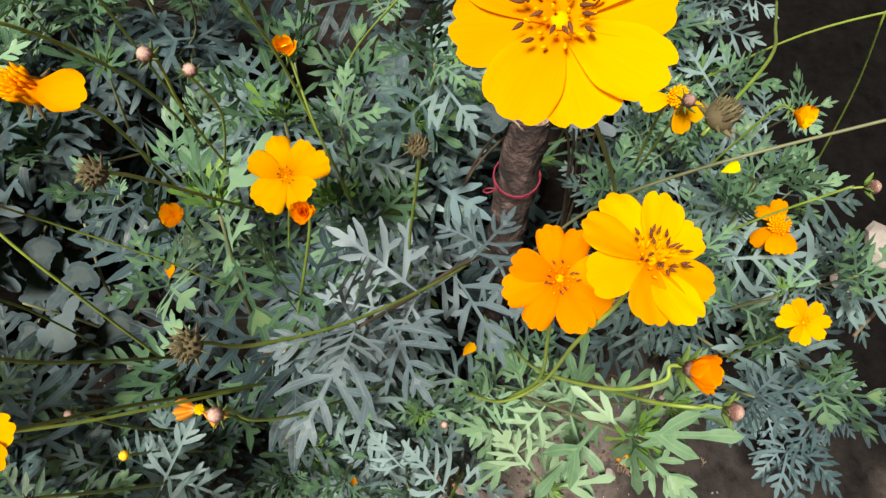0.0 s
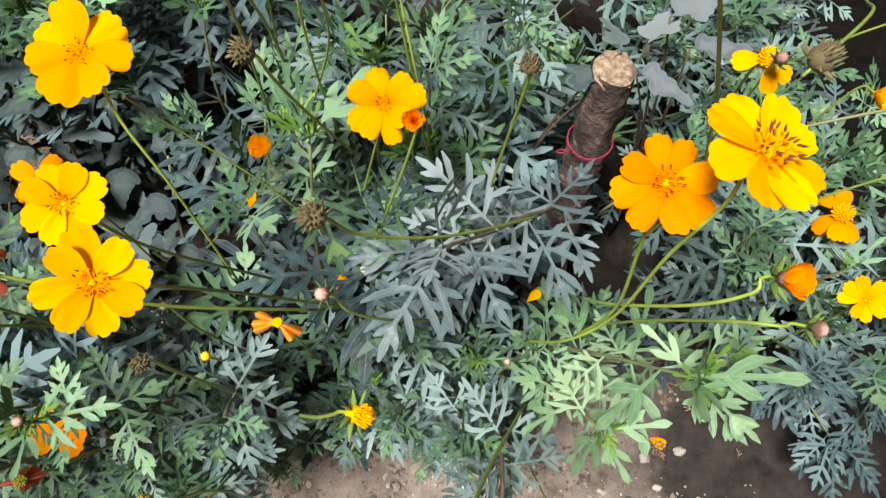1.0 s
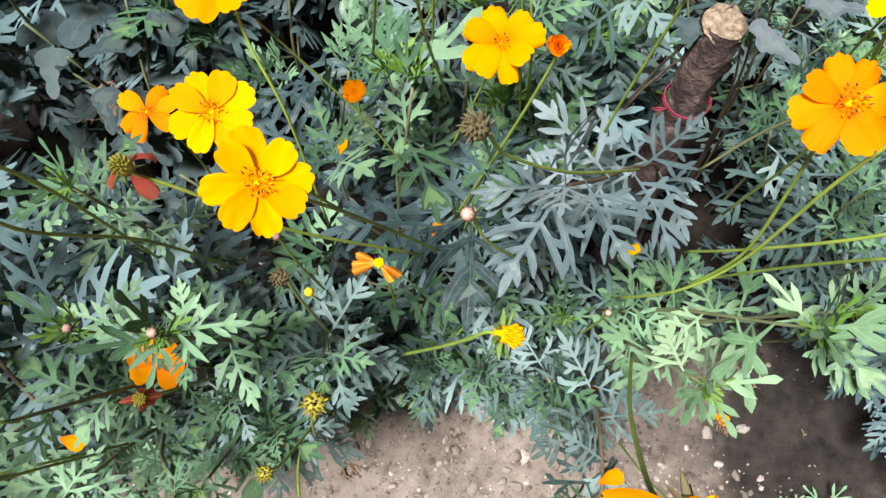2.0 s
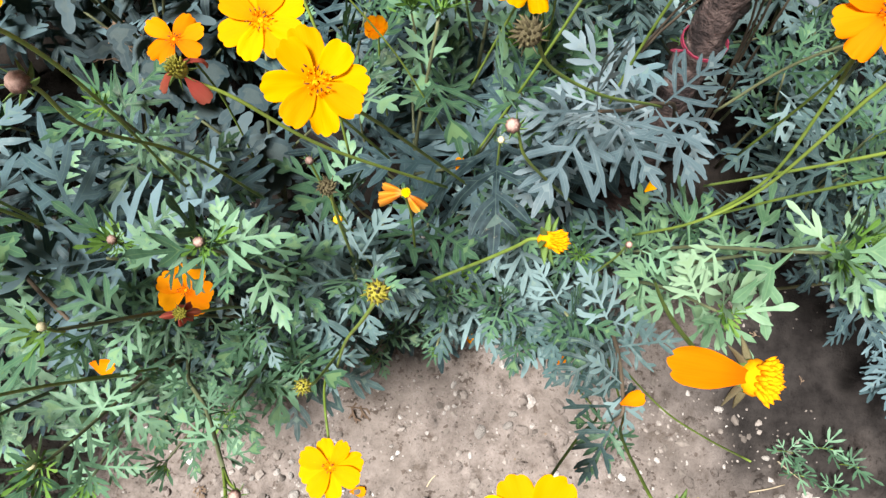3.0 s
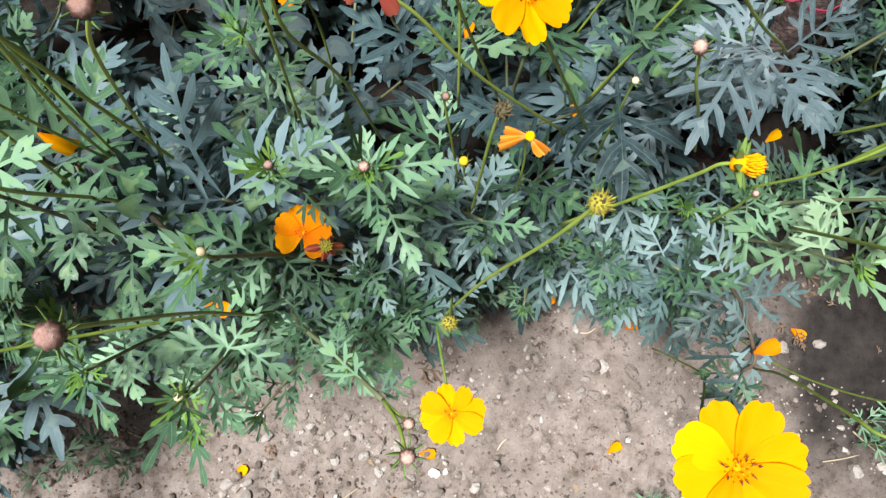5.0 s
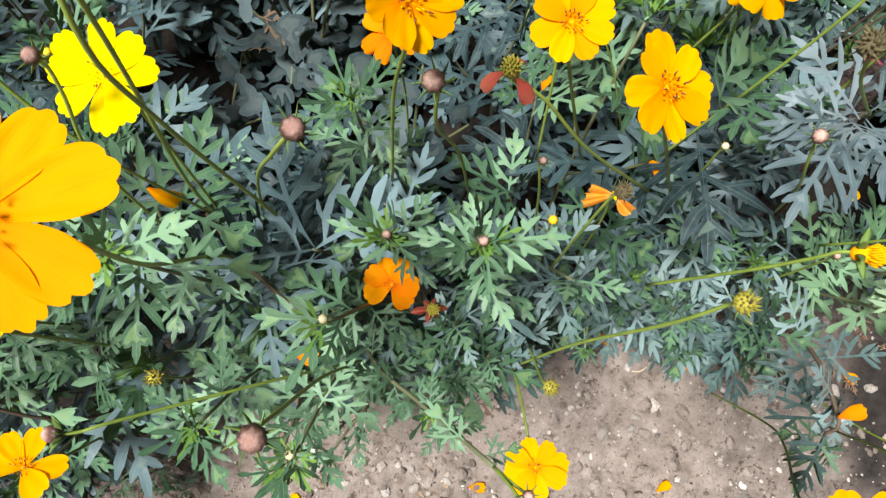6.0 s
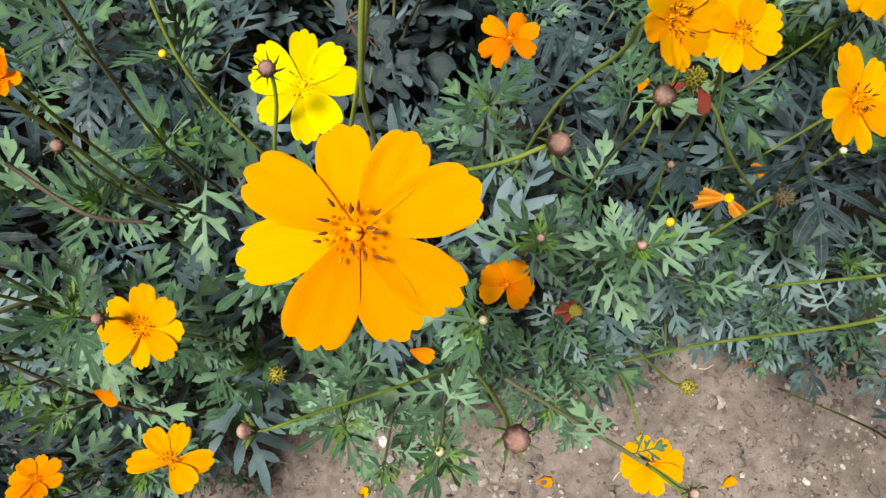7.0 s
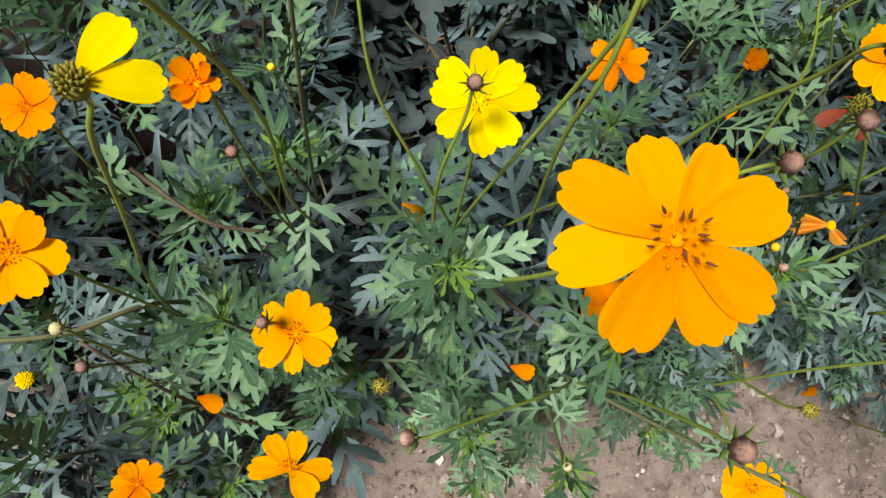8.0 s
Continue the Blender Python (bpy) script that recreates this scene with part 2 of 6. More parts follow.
M_STONE = plain_material("pale_stone", ((0.25, (0.16, 0.145, 0.13)), (0.55, (0.31, 0.285, 0.265)), (0.8, (0.50, 0.475, 0.45))), 60, 0.85, 0.7, 0.002)
M_CHALK = plain_material("whitish_stone", ((0.3, (0.38, 0.37, 0.35)), (0.7, (0.62, 0.61, 0.59))), 70, 0.8, 0.6, 0.002)
M_CLOD = plain_material("brown_clod", ((0.25, (0.11, 0.090, 0.077)), (0.5, (0.17, 0.144, 0.126)), (0.8, (0.26, 0.225, 0.20))), 90, 0.95, 1.0, 0.003, spec=0.1)
M_STRAW = plain_material("dry_straw", ((0.3, (0.26, 0.21, 0.14)), (0.7, (0.45, 0.38, 0.27))), 90, 0.85)
def crumb_material():
    n = Nodes("earth_crumb")
    geo = n.tree.nodes.new("ShaderNodeNewGeometry")
    col = n.ramp(geo.outputs["Random Per Island"], (0.0, (0.06, 0.05, 0.043)), (0.35, (0.18, 0.155, 0.137)), (0.75, (0.30, 0.265, 0.24)), (1.0, (0.42, 0.40, 0.38)))
    n.link(n.mix(n.ramp(n.noise(geo.outputs["Position"], 300, 3), (0.3, (0.6,) * 3), (0.7, (0, 0, 0))), col, (0.10, 0.085, 0.075)), n.bsdf.inputs["Base Color"])
    n.bsdf.inputs["Roughness"].default_value = 0.95
    return n.mat


def litter_material():
    n = Nodes("rotted_leaf_scrap")
    geo = n.tree.nodes.new("ShaderNodeNewGeometry")
    col = n.ramp(geo.outputs["Random Per Island"], (0.0, (0.022, 0.015, 0.012)), (0.6, (0.075, 0.052, 0.040)), (0.85, (0.16, 0.10, 0.07)), (1.0, (0.33, 0.25, 0.16)))
    n.link(n.mix(n.ramp(n.noise(geo.outputs["Position"], 500, 3), (0.4, (0.4,) * 3), (0.7, (0, 0, 0))), col, (0.03, 0.022, 0.018)), n.bsdf.inputs["Base Color"])
    n.bsdf.inputs["Roughness"].default_value = 0.9
    return n.mat


M_LITTER = litter_material()
M_SOIL = soil_material()
M_CRUMB = crumb_material()

# ---- building helpers ----


def part(name, mesh, material, parent=None, label="", m=None):
    """Links a mesh (or bmesh) as one object, under a thing or a part if a parent is given."""
    if isinstance(mesh, bmesh.types.BMesh):
        data = bpy.data.meshes.new(name)
        mesh.to_mesh(data)
        mesh.free()
        mesh = data
    if material is not None and not mesh.materials:
        mesh.materials.append(material)
    ob = new(name, mesh)
    if parent is not None:
        ob.parent = parent
    if m is not None:
        ob.matrix_basis = m
    if label:
        tagged(ob, label)
    return ob


def smooth(bm):
    for f in bm.faces:
        f.smooth = True
    return bm


def spline(points, steps=6):
    """Catmull-Rom through the points."""
    p = [Vector(q) for q in points]
    if len(p) == 2:
        return [p[0].lerp(p[1], i / steps) for i in range(steps + 1)]
    p = [2 * p[0] - p[1], *p, 2 * p[-1] - p[-2]]
    out = []
    for a, b, c, d in zip(p, p[1:], p[2:], p[3:]):
        for i in range(steps):
            t = i / steps
            out.append(0.5 * ((2 * b) + (c - a) * t + (2 * a - 5 * b + 4 * c - d) * t * t + (3 * b - a - 3 * c + d) * t**3))
    out.append(p[-2])
    return out


def tube(points, r0, r1, sides=6, bm=None):
    bm = bm or bmesh.new()
    rings, side = [], None
    count = len(points)
    for i, p in enumerate(points):
        way = (points[min(i + 1, count - 1)] - points[max(i - 1, 0)]).normalized()
        side = (side - way * side.dot(way)).normalized() if side is not None else way.orthogonal().normalized()
        other = way.cross(side)
        r = r0 + (r1 - r0) * i / max(count - 1, 1)
        rings.append([bm.verts.new(p + r * (math.cos(a) * side + math.sin(a) * other)) for a in (k * math.tau / sides for k in range(sides))])
    for a, b in zip(rings, rings[1:]):
        for k in range(sides):
            bm.faces.new((a[k], a[(k + 1) % sides], b[(k + 1) % sides], b[k]))
    bm.faces.new(rings[0][::-1])
    bm.faces.new(rings[-1])
    return smooth(bm)


def facing(normal, spin=0.0):
    """A turn whose z axis is the normal and whose x axis keeps to the world's x."""
    z = Vector(normal).normalized()
    x = (Vector((1, 0, 0)) - z * z.x).normalized() if abs(z.x) < 0.97 else Vector((0, 0, -1))
    x = (x - z * z.dot(x)).normalized()
    return Matrix((x, z.cross(x), z)).transposed().to_4x4() @ Matrix.Rotation(spin, 4, "Z")


# ---- leaf outlines ----


def segment_field(px, py, a, b, ra, rb):
    dx, dy = b[0] - a[0], b[1] - a[1]
    t = np.clip(((px - a[0]) * dx + (py - a[1]) * dy) / (dx * dx + dy * dy + 1e-12), 0, 1)
    return np.hypot(px - a[0] - t * dx, py - a[1] - t * dy) - (ra + (rb - ra) * t)


def lobe_segments(a, way, length, wide, curl=0.0, tip=0.25):
    """A lance-shaped lobe as three tapered strokes."""
    pts, ang = [a], way
    for f in (0.34, 0.36, 0.30):
        x, y = pts[-1]
        pts.append((x + math.cos(ang) * length * f, y + math.sin(ang) * length * f))
        ang += curl
    widths = (wide * 0.45, wide * 0.88, wide, wide * tip * 0.5)
    return [(pts[i], pts[i + 1], widths[i], widths[i + 1]) for i in range(3)]


def outline(segments, cell):
    """The outline of the blended strokes, outer loop first, then any holes."""
    xs = [s[i][0] for s in segments for i in (0, 1)]
    ys = [s[i][1] for s in segments for i in (0, 1)]
    pad = 0.012
    gx, gy = np.arange(min(xs) - pad, max(xs) + pad, cell), np.arange(min(ys) - pad, max(ys) + pad, cell)
    px, py = np.meshgrid(gx, gy, indexing="ij")
    k = 0.0004
    total = np.zeros_like(px)
    for a, b, ra, rb in segments:
        total += np.exp(-np.clip(segment_field(px, py, a, b, ra, rb), -0.02, 0.03) / k)
    f = -k * np.log(total + 1e-12)
    links = {}
    nx, ny = f.shape

    def cross(i, j, axis):
        i2, j2 = (i + 1, j) if axis == 0 else (i, j + 1)
        t = f[i, j] / (f[i, j] - f[i2, j2])
        return (gx[i] + t * cell, gy[j]) if axis == 0 else (gx[i], gy[j] + t * cell)

    inside = f < 0
    mixed = np.argwhere((inside[:-1, :-1].astype(int) + inside[1:, :-1] + inside[:-1, 1:] + inside[1:, 1:]) % 4 != 0)
    for i, j in mixed:
        i, j = int(i), int(j)
        corner = (inside[i, j], inside[i + 1, j], inside[i + 1, j + 1], inside[i, j + 1])
        edges = ((i, j, 0), (i + 1, j, 1), (i, j + 1, 0), (i, j, 1))
        hit = [edges[n] for n in range(4) if corner[n] != corner[(n + 1) % 4]]
        pairs = [(hit[0], hit[1])] if len(hit) == 2 else ([(hit[0], hit[3]), (hit[1], hit[2])] if corner[0] else [(hit[0], hit[1]), (hit[2], hit[3])])
        for a, b in pairs:
            links.setdefault(a, []).append(b)
            links.setdefault(b, []).append(a)
    loops, left = [], set(links)
    while left:
        first = next(iter(sorted(left)))
        loop, last, at = [first], None, first
        left.discard(first)
        while True:
            ahead = [e for e in links[at] if e != last and e in left]
            if not ahead:
                break
            last, at = at, ahead[0]
            left.discard(at)
            loop.append(at)
        loops.append(loop)
    loops.sort(key=len, reverse=True)
    return [[cross(*e) for e in loop] for loop in loops if len(loop) > 7]


def thinned(points, slack):
    """Douglas-Peucker on a closed loop."""
    p = np.array(points)
    half = len(p) // 2

    def run(a, b):
        if b - a < 2:
            return []
        q = p[a + 1 : b]
        d = p[b % len(p)] - p[a]
        off = np.abs((q[:, 0] - p[a][0]) * d[1] - (q[:, 1] - p[a][1]) * d[0]) / (np.hypot(*d) + 1e-12)
        n = int(off.argmax())
        if off[n] < slack:
            return []
        m = a + 1 + n
        return run(a, m) + [m] + run(m, b)

    keep = [0] + run(0, half) + [half] + run(half, len(p) - 1) + [len(p) - 1]
    return [tuple(p[i]) for i in dict.fromkeys(keep)]


def leaf_mesh(kind, seed):
    """A blade in the x-y plane with its foot at the origin, folded and drooping."""
    rnd = random.Random(seed)
    seg = []
    # length, pairs of side lobes, half width, spread, forks to a lobe, foot, side length, blunt tip
    length, pairs, wide, spread, forks, foot, reach, tip = {
        "fern": (0.090, 3, 0.0030, 0.95, 2, 0.20, 0.50, 0.85),
        "broad": (0.106, 3, 0.0036, 0.98, 2, 0.20, 0.54, 0.85),
        "fine": (0.070, 3, 0.0025, 0.82, 1, 0.18, 0.50, 0.4),
        "simple": (0.050, 1, 0.0024, 0.62, 0, 0.32, 0.52, 0.3),
        "lance": (0.064, 1, 0.0036, 0.55, 0, 0.35, 0.40, 0.25),
        "heart": (0.060, 1, 0.0145, 1.3, 0, 0.36, 0.30, 1.3),
        "oak": (0.058, 4, 0.0064, 1.05, 0, 0.18, 0.31, 1.4),
    }[kind]
    foot *= length
    seg.append(((0.0, 0.0), (foot, 0.0), 0.0008, wide * 0.4))
    seg.append(((foot, 0.0), (length * 0.74, 0.0), wide * 0.45, wide * 0.55))
    end = length * 0.72
    seg += lobe_segments((end, 0.0), rnd.uniform(-0.08, 0.08), length * 0.30, wide * 1.05, rnd.uniform(-0.08, 0.08), tip)
    for s in (-1, 1):
        if forks:
            seg += lobe_segments((end + length * 0.03, 0.0), s * rnd.uniform(0.6, 0.8), length * rnd.uniform(0.15, 0.2), wide * 0.85, 0.0, tip)
    for n in range(pairs):
        at = foot + (end * 0.86 - foot) * n / max(pairs - 1, 1)
        for s in (-1, 1):
            if rnd.random() < 0.05:
                continue
            x = at + rnd.uniform(-0.003, 0.003)
            ang = s * spread * rnd.uniform(0.85, 1.12) * (1.1 - 0.12 * n)
            big = length * reach * (1.0 - 0.22 * n) * rnd.uniform(0.85, 1.12)
            main = lobe_segments((x, 0.0), ang, big, wide * rnd.uniform(0.9, 1.1), -s * rnd.uniform(0.03, 0.16), tip)
            seg += main
            if forks > 0 and n < 2:
                seg += lobe_segments(main[0][1], ang + s * rnd.uniform(0.7, 0.95), big * rnd.uniform(0.34, 0.46), wide * 0.85, 0.0, tip)
            if forks > 1 and n == 0:
                seg += lobe_segments(main[1][1], ang - s * rnd.uniform(0.65, 0.9), big * rnd.uniform(0.28, 0.38), wide * 0.85, 0.0, tip)
    loops = [thinned(loop, 0.0004) for loop in outline(seg, 0.0008 if kind not in ("oak", "heart") else 0.0016)]
    points, edges = [], []
    for loop in loops:
        first = len(points)
        points += [Vector(p) for p in loop]
        edges += [(first + i, first + (i + 1) % len(loop)) for i in range(len(loop))]
    rim = len(points)
    # the veins run down the middle of every lobe
    for start, end, _, thick in seg:
        p, q = Vector(start), Vector(end)
        if thick < wide * 0.5:
            q = p.lerp(q, 0.8)
        points += [p, q]
        edges.append((len(points) - 2, len(points) - 1))
    flat, _, tris, from_points, _, _ = delaunay_2d_cdt(points, edges, [], 1, 1e-5)
    walls = [(p, q) for loop in loops for p, q in zip(loop, loop[1:] + loop[:1])]

    def within(tri):
        x, y = (sum(flat[i][k] for i in tri) / 3 for k in (0, 1))
        return sum((p[1] > y) != (q[1] > y) and x < p[0] + (y - p[1]) * (q[0] - p[0]) / (q[1] - p[1]) for p, q in walls) % 2

    tris = [tri for tri in tris if within(tri)]
    on_rim = [bool(src) and min(src) < rim for src in from_points]
    droop, fold, wave, phase = rnd.uniform(1.0, 4.0), rnd.uniform(0.0, 0.22), rnd.uniform(0.0008, 0.0022), rnd.uniform(0, 6)
    channel = wide * (0.22 if kind not in ("oak", "heart") else 0.12)
    verts = []
    for (x, y), edge in zip(flat, on_rim):
        z = -droop * x * x + fold * abs(y) - 7.0 * y * y + wave * math.sin(70 * x + phase) + wave * math.sin(90 * y + phase)
        verts.append((x, y, z + (channel * (0.7 + 0.6 * math.sin(160 * x + 130 * y + phase)) if edge else 0.0)))
    data = bpy.data.meshes.new("leaf")
    data.from_pydata(verts, [], [tuple(t) for t in tris])
    uv = data.uv_layers.new(name="UVMap")
    for lp in data.loops:
        uv.data[lp.index].uv = (data.vertices[lp.vertex_index].co.x * 10, 1.0 if on_rim[lp.vertex_index] else 0.0)
    for poly in data.polygons:
        poly.use_smooth = True
    bm = bmesh.new()
    bm.from_mesh(data)
    bmesh.ops.recalc_face_normals(bm, faces=bm.faces)
    up = sum((f.normal.z * f.calc_area() for f in bm.faces), 0.0)
    if up < 0:
        bmesh.ops.reverse_faces(bm, faces=bm.faces)
    bm.to_mesh(data)
    bm.free()
    return data


def leaf_set(kind, count, material, seed):
    out = []
    for i in range(count):
        me = leaf_mesh(kind, seed + i)
        me.materials.append(material)
        out.append(me)
    return out


LEAF = {
    "grey": leaf_set("fern", 6, M_GREY, 10) + leaf_set("broad", 4, M_GREY, 30),
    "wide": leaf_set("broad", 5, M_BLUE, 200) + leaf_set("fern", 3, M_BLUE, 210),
    "low": leaf_set("broad", 4, M_GREY, 50) + leaf_set("fern", 2, M_GREY, 60),
    "young": leaf_set("fine", 6, M_YOUNG, 70),
    "tip": leaf_set("simple", 3, M_YOUNG, 90) + leaf_set("lance", 2, M_YOUNG, 96),
    "pale": leaf_set("fine", 2, M_PALE, 110) + leaf_set("lance", 4, M_PALE, 116),
    "silver": leaf_set("fern", 1, M_SILVER, 130) + leaf_set("broad", 5, M_SILVER, 140),
    "sprout": leaf_set("lance", 1, M_LIME, 190) + leaf_set("simple", 2, M_LIME, 195),
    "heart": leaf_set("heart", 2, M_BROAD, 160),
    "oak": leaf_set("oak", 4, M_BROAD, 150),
    "haze": leaf_set("oak", 3, M_HAZE, 155),
    "dry": leaf_set("fern", 2, M_DRY, 170) + leaf_set("simple", 2, M_DRY, 176),
}


# open flowers low in the bed stand clear of the leaves: place, radius
CLEAR = [((-0.317, 0.150, 0.425), 0.022), ((-0.276, 0.106, 0.525), 0.014), ((-0.214, 0.427, 0.435), 0.018), ((-0.155, 0.247, 0.462), 0.024), ((-0.202, 0.212, 0.469), 0.012), ((-0.179, 0.037, 0.394), 0.045), ((-0.190, 0.030, 0.45), 0.03), ((-0.222, 0.022, 0.515), 0.03), ((0.367, 0.452, 0.373), 0.026), ((0.325, 0.325, 0.445), 0.024), ((-0.524, -0.037, 0.461), 0.03), ((-0.653, -0.071, 0.377), 0.022), ((-0.083, 0.389, 0.566), 0.025), ((-0.354, 0.328, 0.507), 0.026), ((0.10, 0.474, 0.43), 0.04), ((-0.374, 0.085, 0.400), 0.014), ((-0.616, 0.003, 0.390), 0.014), ((-0.721, 0.123, 0.594), 0.02)]
OPEN_WAY = Vector((0.0, -0.42, 0.91))


def leaf_on(plant, kind, foot, way, size, rnd, roll=0.5):
    """Hangs one leaf on a plant: foot in the plant's own metres."""
    x = Vector(way).normalized()
    mid = plant.location + Vector(foot) + x * 0.045 * size
    for spot, wide in CLEAR:
        off = mid - Vector(spot)
        up = off.dot(OPEN_WAY)
        if 0.0 < up < 0.3 and (off - OPEN_WAY * up).length < wide + 0.018 * size:
            return None
    # blades turn to the open side, where the light is
    up = Vector((rnd.gauss(0, 0.5 * roll), -0.22 + rnd.gauss(0, 0.5 * roll), 1)) if abs(x.z) < 0.9 else Vector((x.x * 3, x.y * 3 - 0.3, 0.2))
    z = (up - x * up.dot(x)).normalized()
    z.rotate(Matrix.Rotation(rnd.gauss(0, 0.3 * roll), 3, x))
    y = z.cross(x)
    m = Matrix((x, y, z)).transposed().to_4x4()
    ob = bpy.data.objects.new("leaf", rnd.choice(LEAF[kind]))
    scene.collection.objects.link(ob)
    ob.parent = plant
    ob.matrix_basis = Matrix.Translation(foot) @ m @ Matrix.Diagonal((size, size, size, 1))
    return ob


def around(way, angle, rnd_spin):
    """A direction at an angle from way, turned round it."""
    w = Vector(way).normalized()
    side = w.orthogonal().normalized()
    side.rotate(Matrix.Rotation(rnd_spin, 3, w))
    return (w * math.cos(angle) + side * math.sin(angle)).normalized()

# ---- ground ----


def bank(x, y):
    """The height of the earth: a trodden strip that rises to the bed."""
    t = 0.45 * (y - 0.11 - 0.04 * math.sin(3.0 * x + 0.5))
    low, high = -0.10, 0.075
    return low + (high - low) * (0.5 + 0.5 * math.tanh(2 * (t - (low + high) / 2) / (high - low)))


def earth(x, y):
    near = math.exp(-((max(abs(x + 0.2) - 1.2, 0) ** 2) + max(abs(y - 0.3) - 0.9, 0) ** 2) * 3)
    v = Vector((x * 9, y * 9, 0.3))
    pits = max(0.0, noise.noise(v * 1.7 + Vector((5, 0, 0))) - 0.26)
    clod = max(0.0, noise.noise(v * 5.5 + Vector((0, 9, 0))) - 0.30) * max(0.0, 0.25 + noise.noise(v * 0.9))
    rough = 0.006 * noise.noise(v * 0.6) + 0.0035 * noise.noise(v * 2.3) + 0.0016 * noise.noise(v * 7) + 0.0012 * noise.noise(v * 15) - 0.020 * pits + 0.045 * clod
    if -0.35 < y < 0.14 and -1.0 < x < 0.7:
        # broken clods and cracks, thicker towards the path
        loose = min(1.0, (0.14 - y) / 0.16) * min(1.0, max(0.0, 0.35 + 2.2 * noise.noise(v * 0.8 + Vector((3, 1, 0)))))
        gaps, spots = noise.voronoi(v * 4.2 + 0.35 * noise.noise_vector(v * 6))
        lift = noise.noise(spots[0] * 7.3)
        rough += loose * (0.007 * lift - 0.007 * math.exp(-(((gaps[1] - gaps[0]) / 0.10) ** 2)) + 0.004 * max(0.0, noise.noise(v * 12)))
    return bank(x, y) + rough * near


def ground_mesh():
    xs = [-60, -25, -10, -5, -3, -2, -1.5, -1.3, -1.1] + [-1.0 + 0.02 * i for i in range(5)] + [-0.9 + 0.004 * i for i in range(376)] + [0.62 + 0.02 * i for i in range(25)] + [1.2, 1.6, 2.2, 3, 5, 10, 25, 60]
    ys = [-60, -25, -10, -5, -3, -2, -1.2, -0.8, -0.5, -0.35, -0.28] + [-0.22 + 0.004 * i for i in range(141)] + [0.36 + 0.02 * i for i in range(50)] + [1.5, 1.9, 2.5, 4, 7, 15, 30, 60]
    verts = [(x, y, earth(x, y)) for y in ys for x in xs]
    w = len(xs)
    faces = [(j * w + i, j * w + i + 1, (j + 1) * w + i + 1, (j + 1) * w + i) for j in range(len(ys) - 1) for i in range(w - 1)]
    data = bpy.data.meshes.new("ground")
    data.from_pydata(verts, [], faces)
    for f in data.polygons:
        f.use_smooth = True
    return data


tagged(part("ground", ground_mesh(), M_SOIL), "pale dry crumbly garden soil, darker and damp at one end, with shade painted in", "soil", kind="structure")

# ---- cosmos plants ----
FRONT = [(-1.5, -0.12), (-0.75, -0.11), (-0.63, -0.04), (-0.57, 0.06), (-0.46, 0.155), (-0.27, 0.235), (-0.08, 0.30), (0.12, 0.34), (0.2, 0.35), (0.35, 0.36), (0.6, 0.55)]


def front(x):
    return float(np.interp(x, [a for a, _ in FRONT], [b for _, b in FRONT]))


def leafy(plant, points, rnd, kinds, gap, size, spin, spread=1.0, start=0.15, roll=0.5):
    """Pairs of leaves along a branch, turned a quarter from pair to pair."""
    total = sum((b - a).length for a, b in zip(points, points[1:]))
    walked, due = 0.0, total * start
    for a, b in zip(points, points[1:]):
        step = (b - a).length
        while due <= walked + step:
            f = due / total
            p = a.lerp(b, (due - walked) / step)
            way = (b - a).normalized()
            kind = kinds[0] if f < 0.62 else kinds[1]
            for s in (0, math.pi):
                out = around(way, spread * rnd.uniform(0.8, 1.25), spin + s + rnd.uniform(-0.4, 0.4))
                out.z = out.z * 0.4 + rnd.uniform(-0.16, 0.12)
                leaf_on(plant, kind, p, out, size * rnd.uniform(0.72, 1.12) * (1.1 - 0.35 * f), rnd, roll)
            spin += math.pi / 2 + rnd.uniform(-0.3, 0.3)
            due += gap * rnd.uniform(0.8, 1.25)
        walked += step
    tip, way = points[-1], (points[-1] - points[-2]).normalized()
    for k in range(4):
        leaf_on(plant, kinds[2], tip, around(way, rnd.uniform(0.4, 0.9), spin + k * 1.6), size * rnd.uniform(0.6, 0.95), rnd, roll)
    if "tip" in kinds or "pale" in kinds:
        for k in range(9):
            leaf_on(plant, "sprout", tip + way * 0.003, around(way, rnd.uniform(0.25, 1.1), spin + k * 0.9), size * rnd.uniform(0.22, 0.48), rnd, roll)


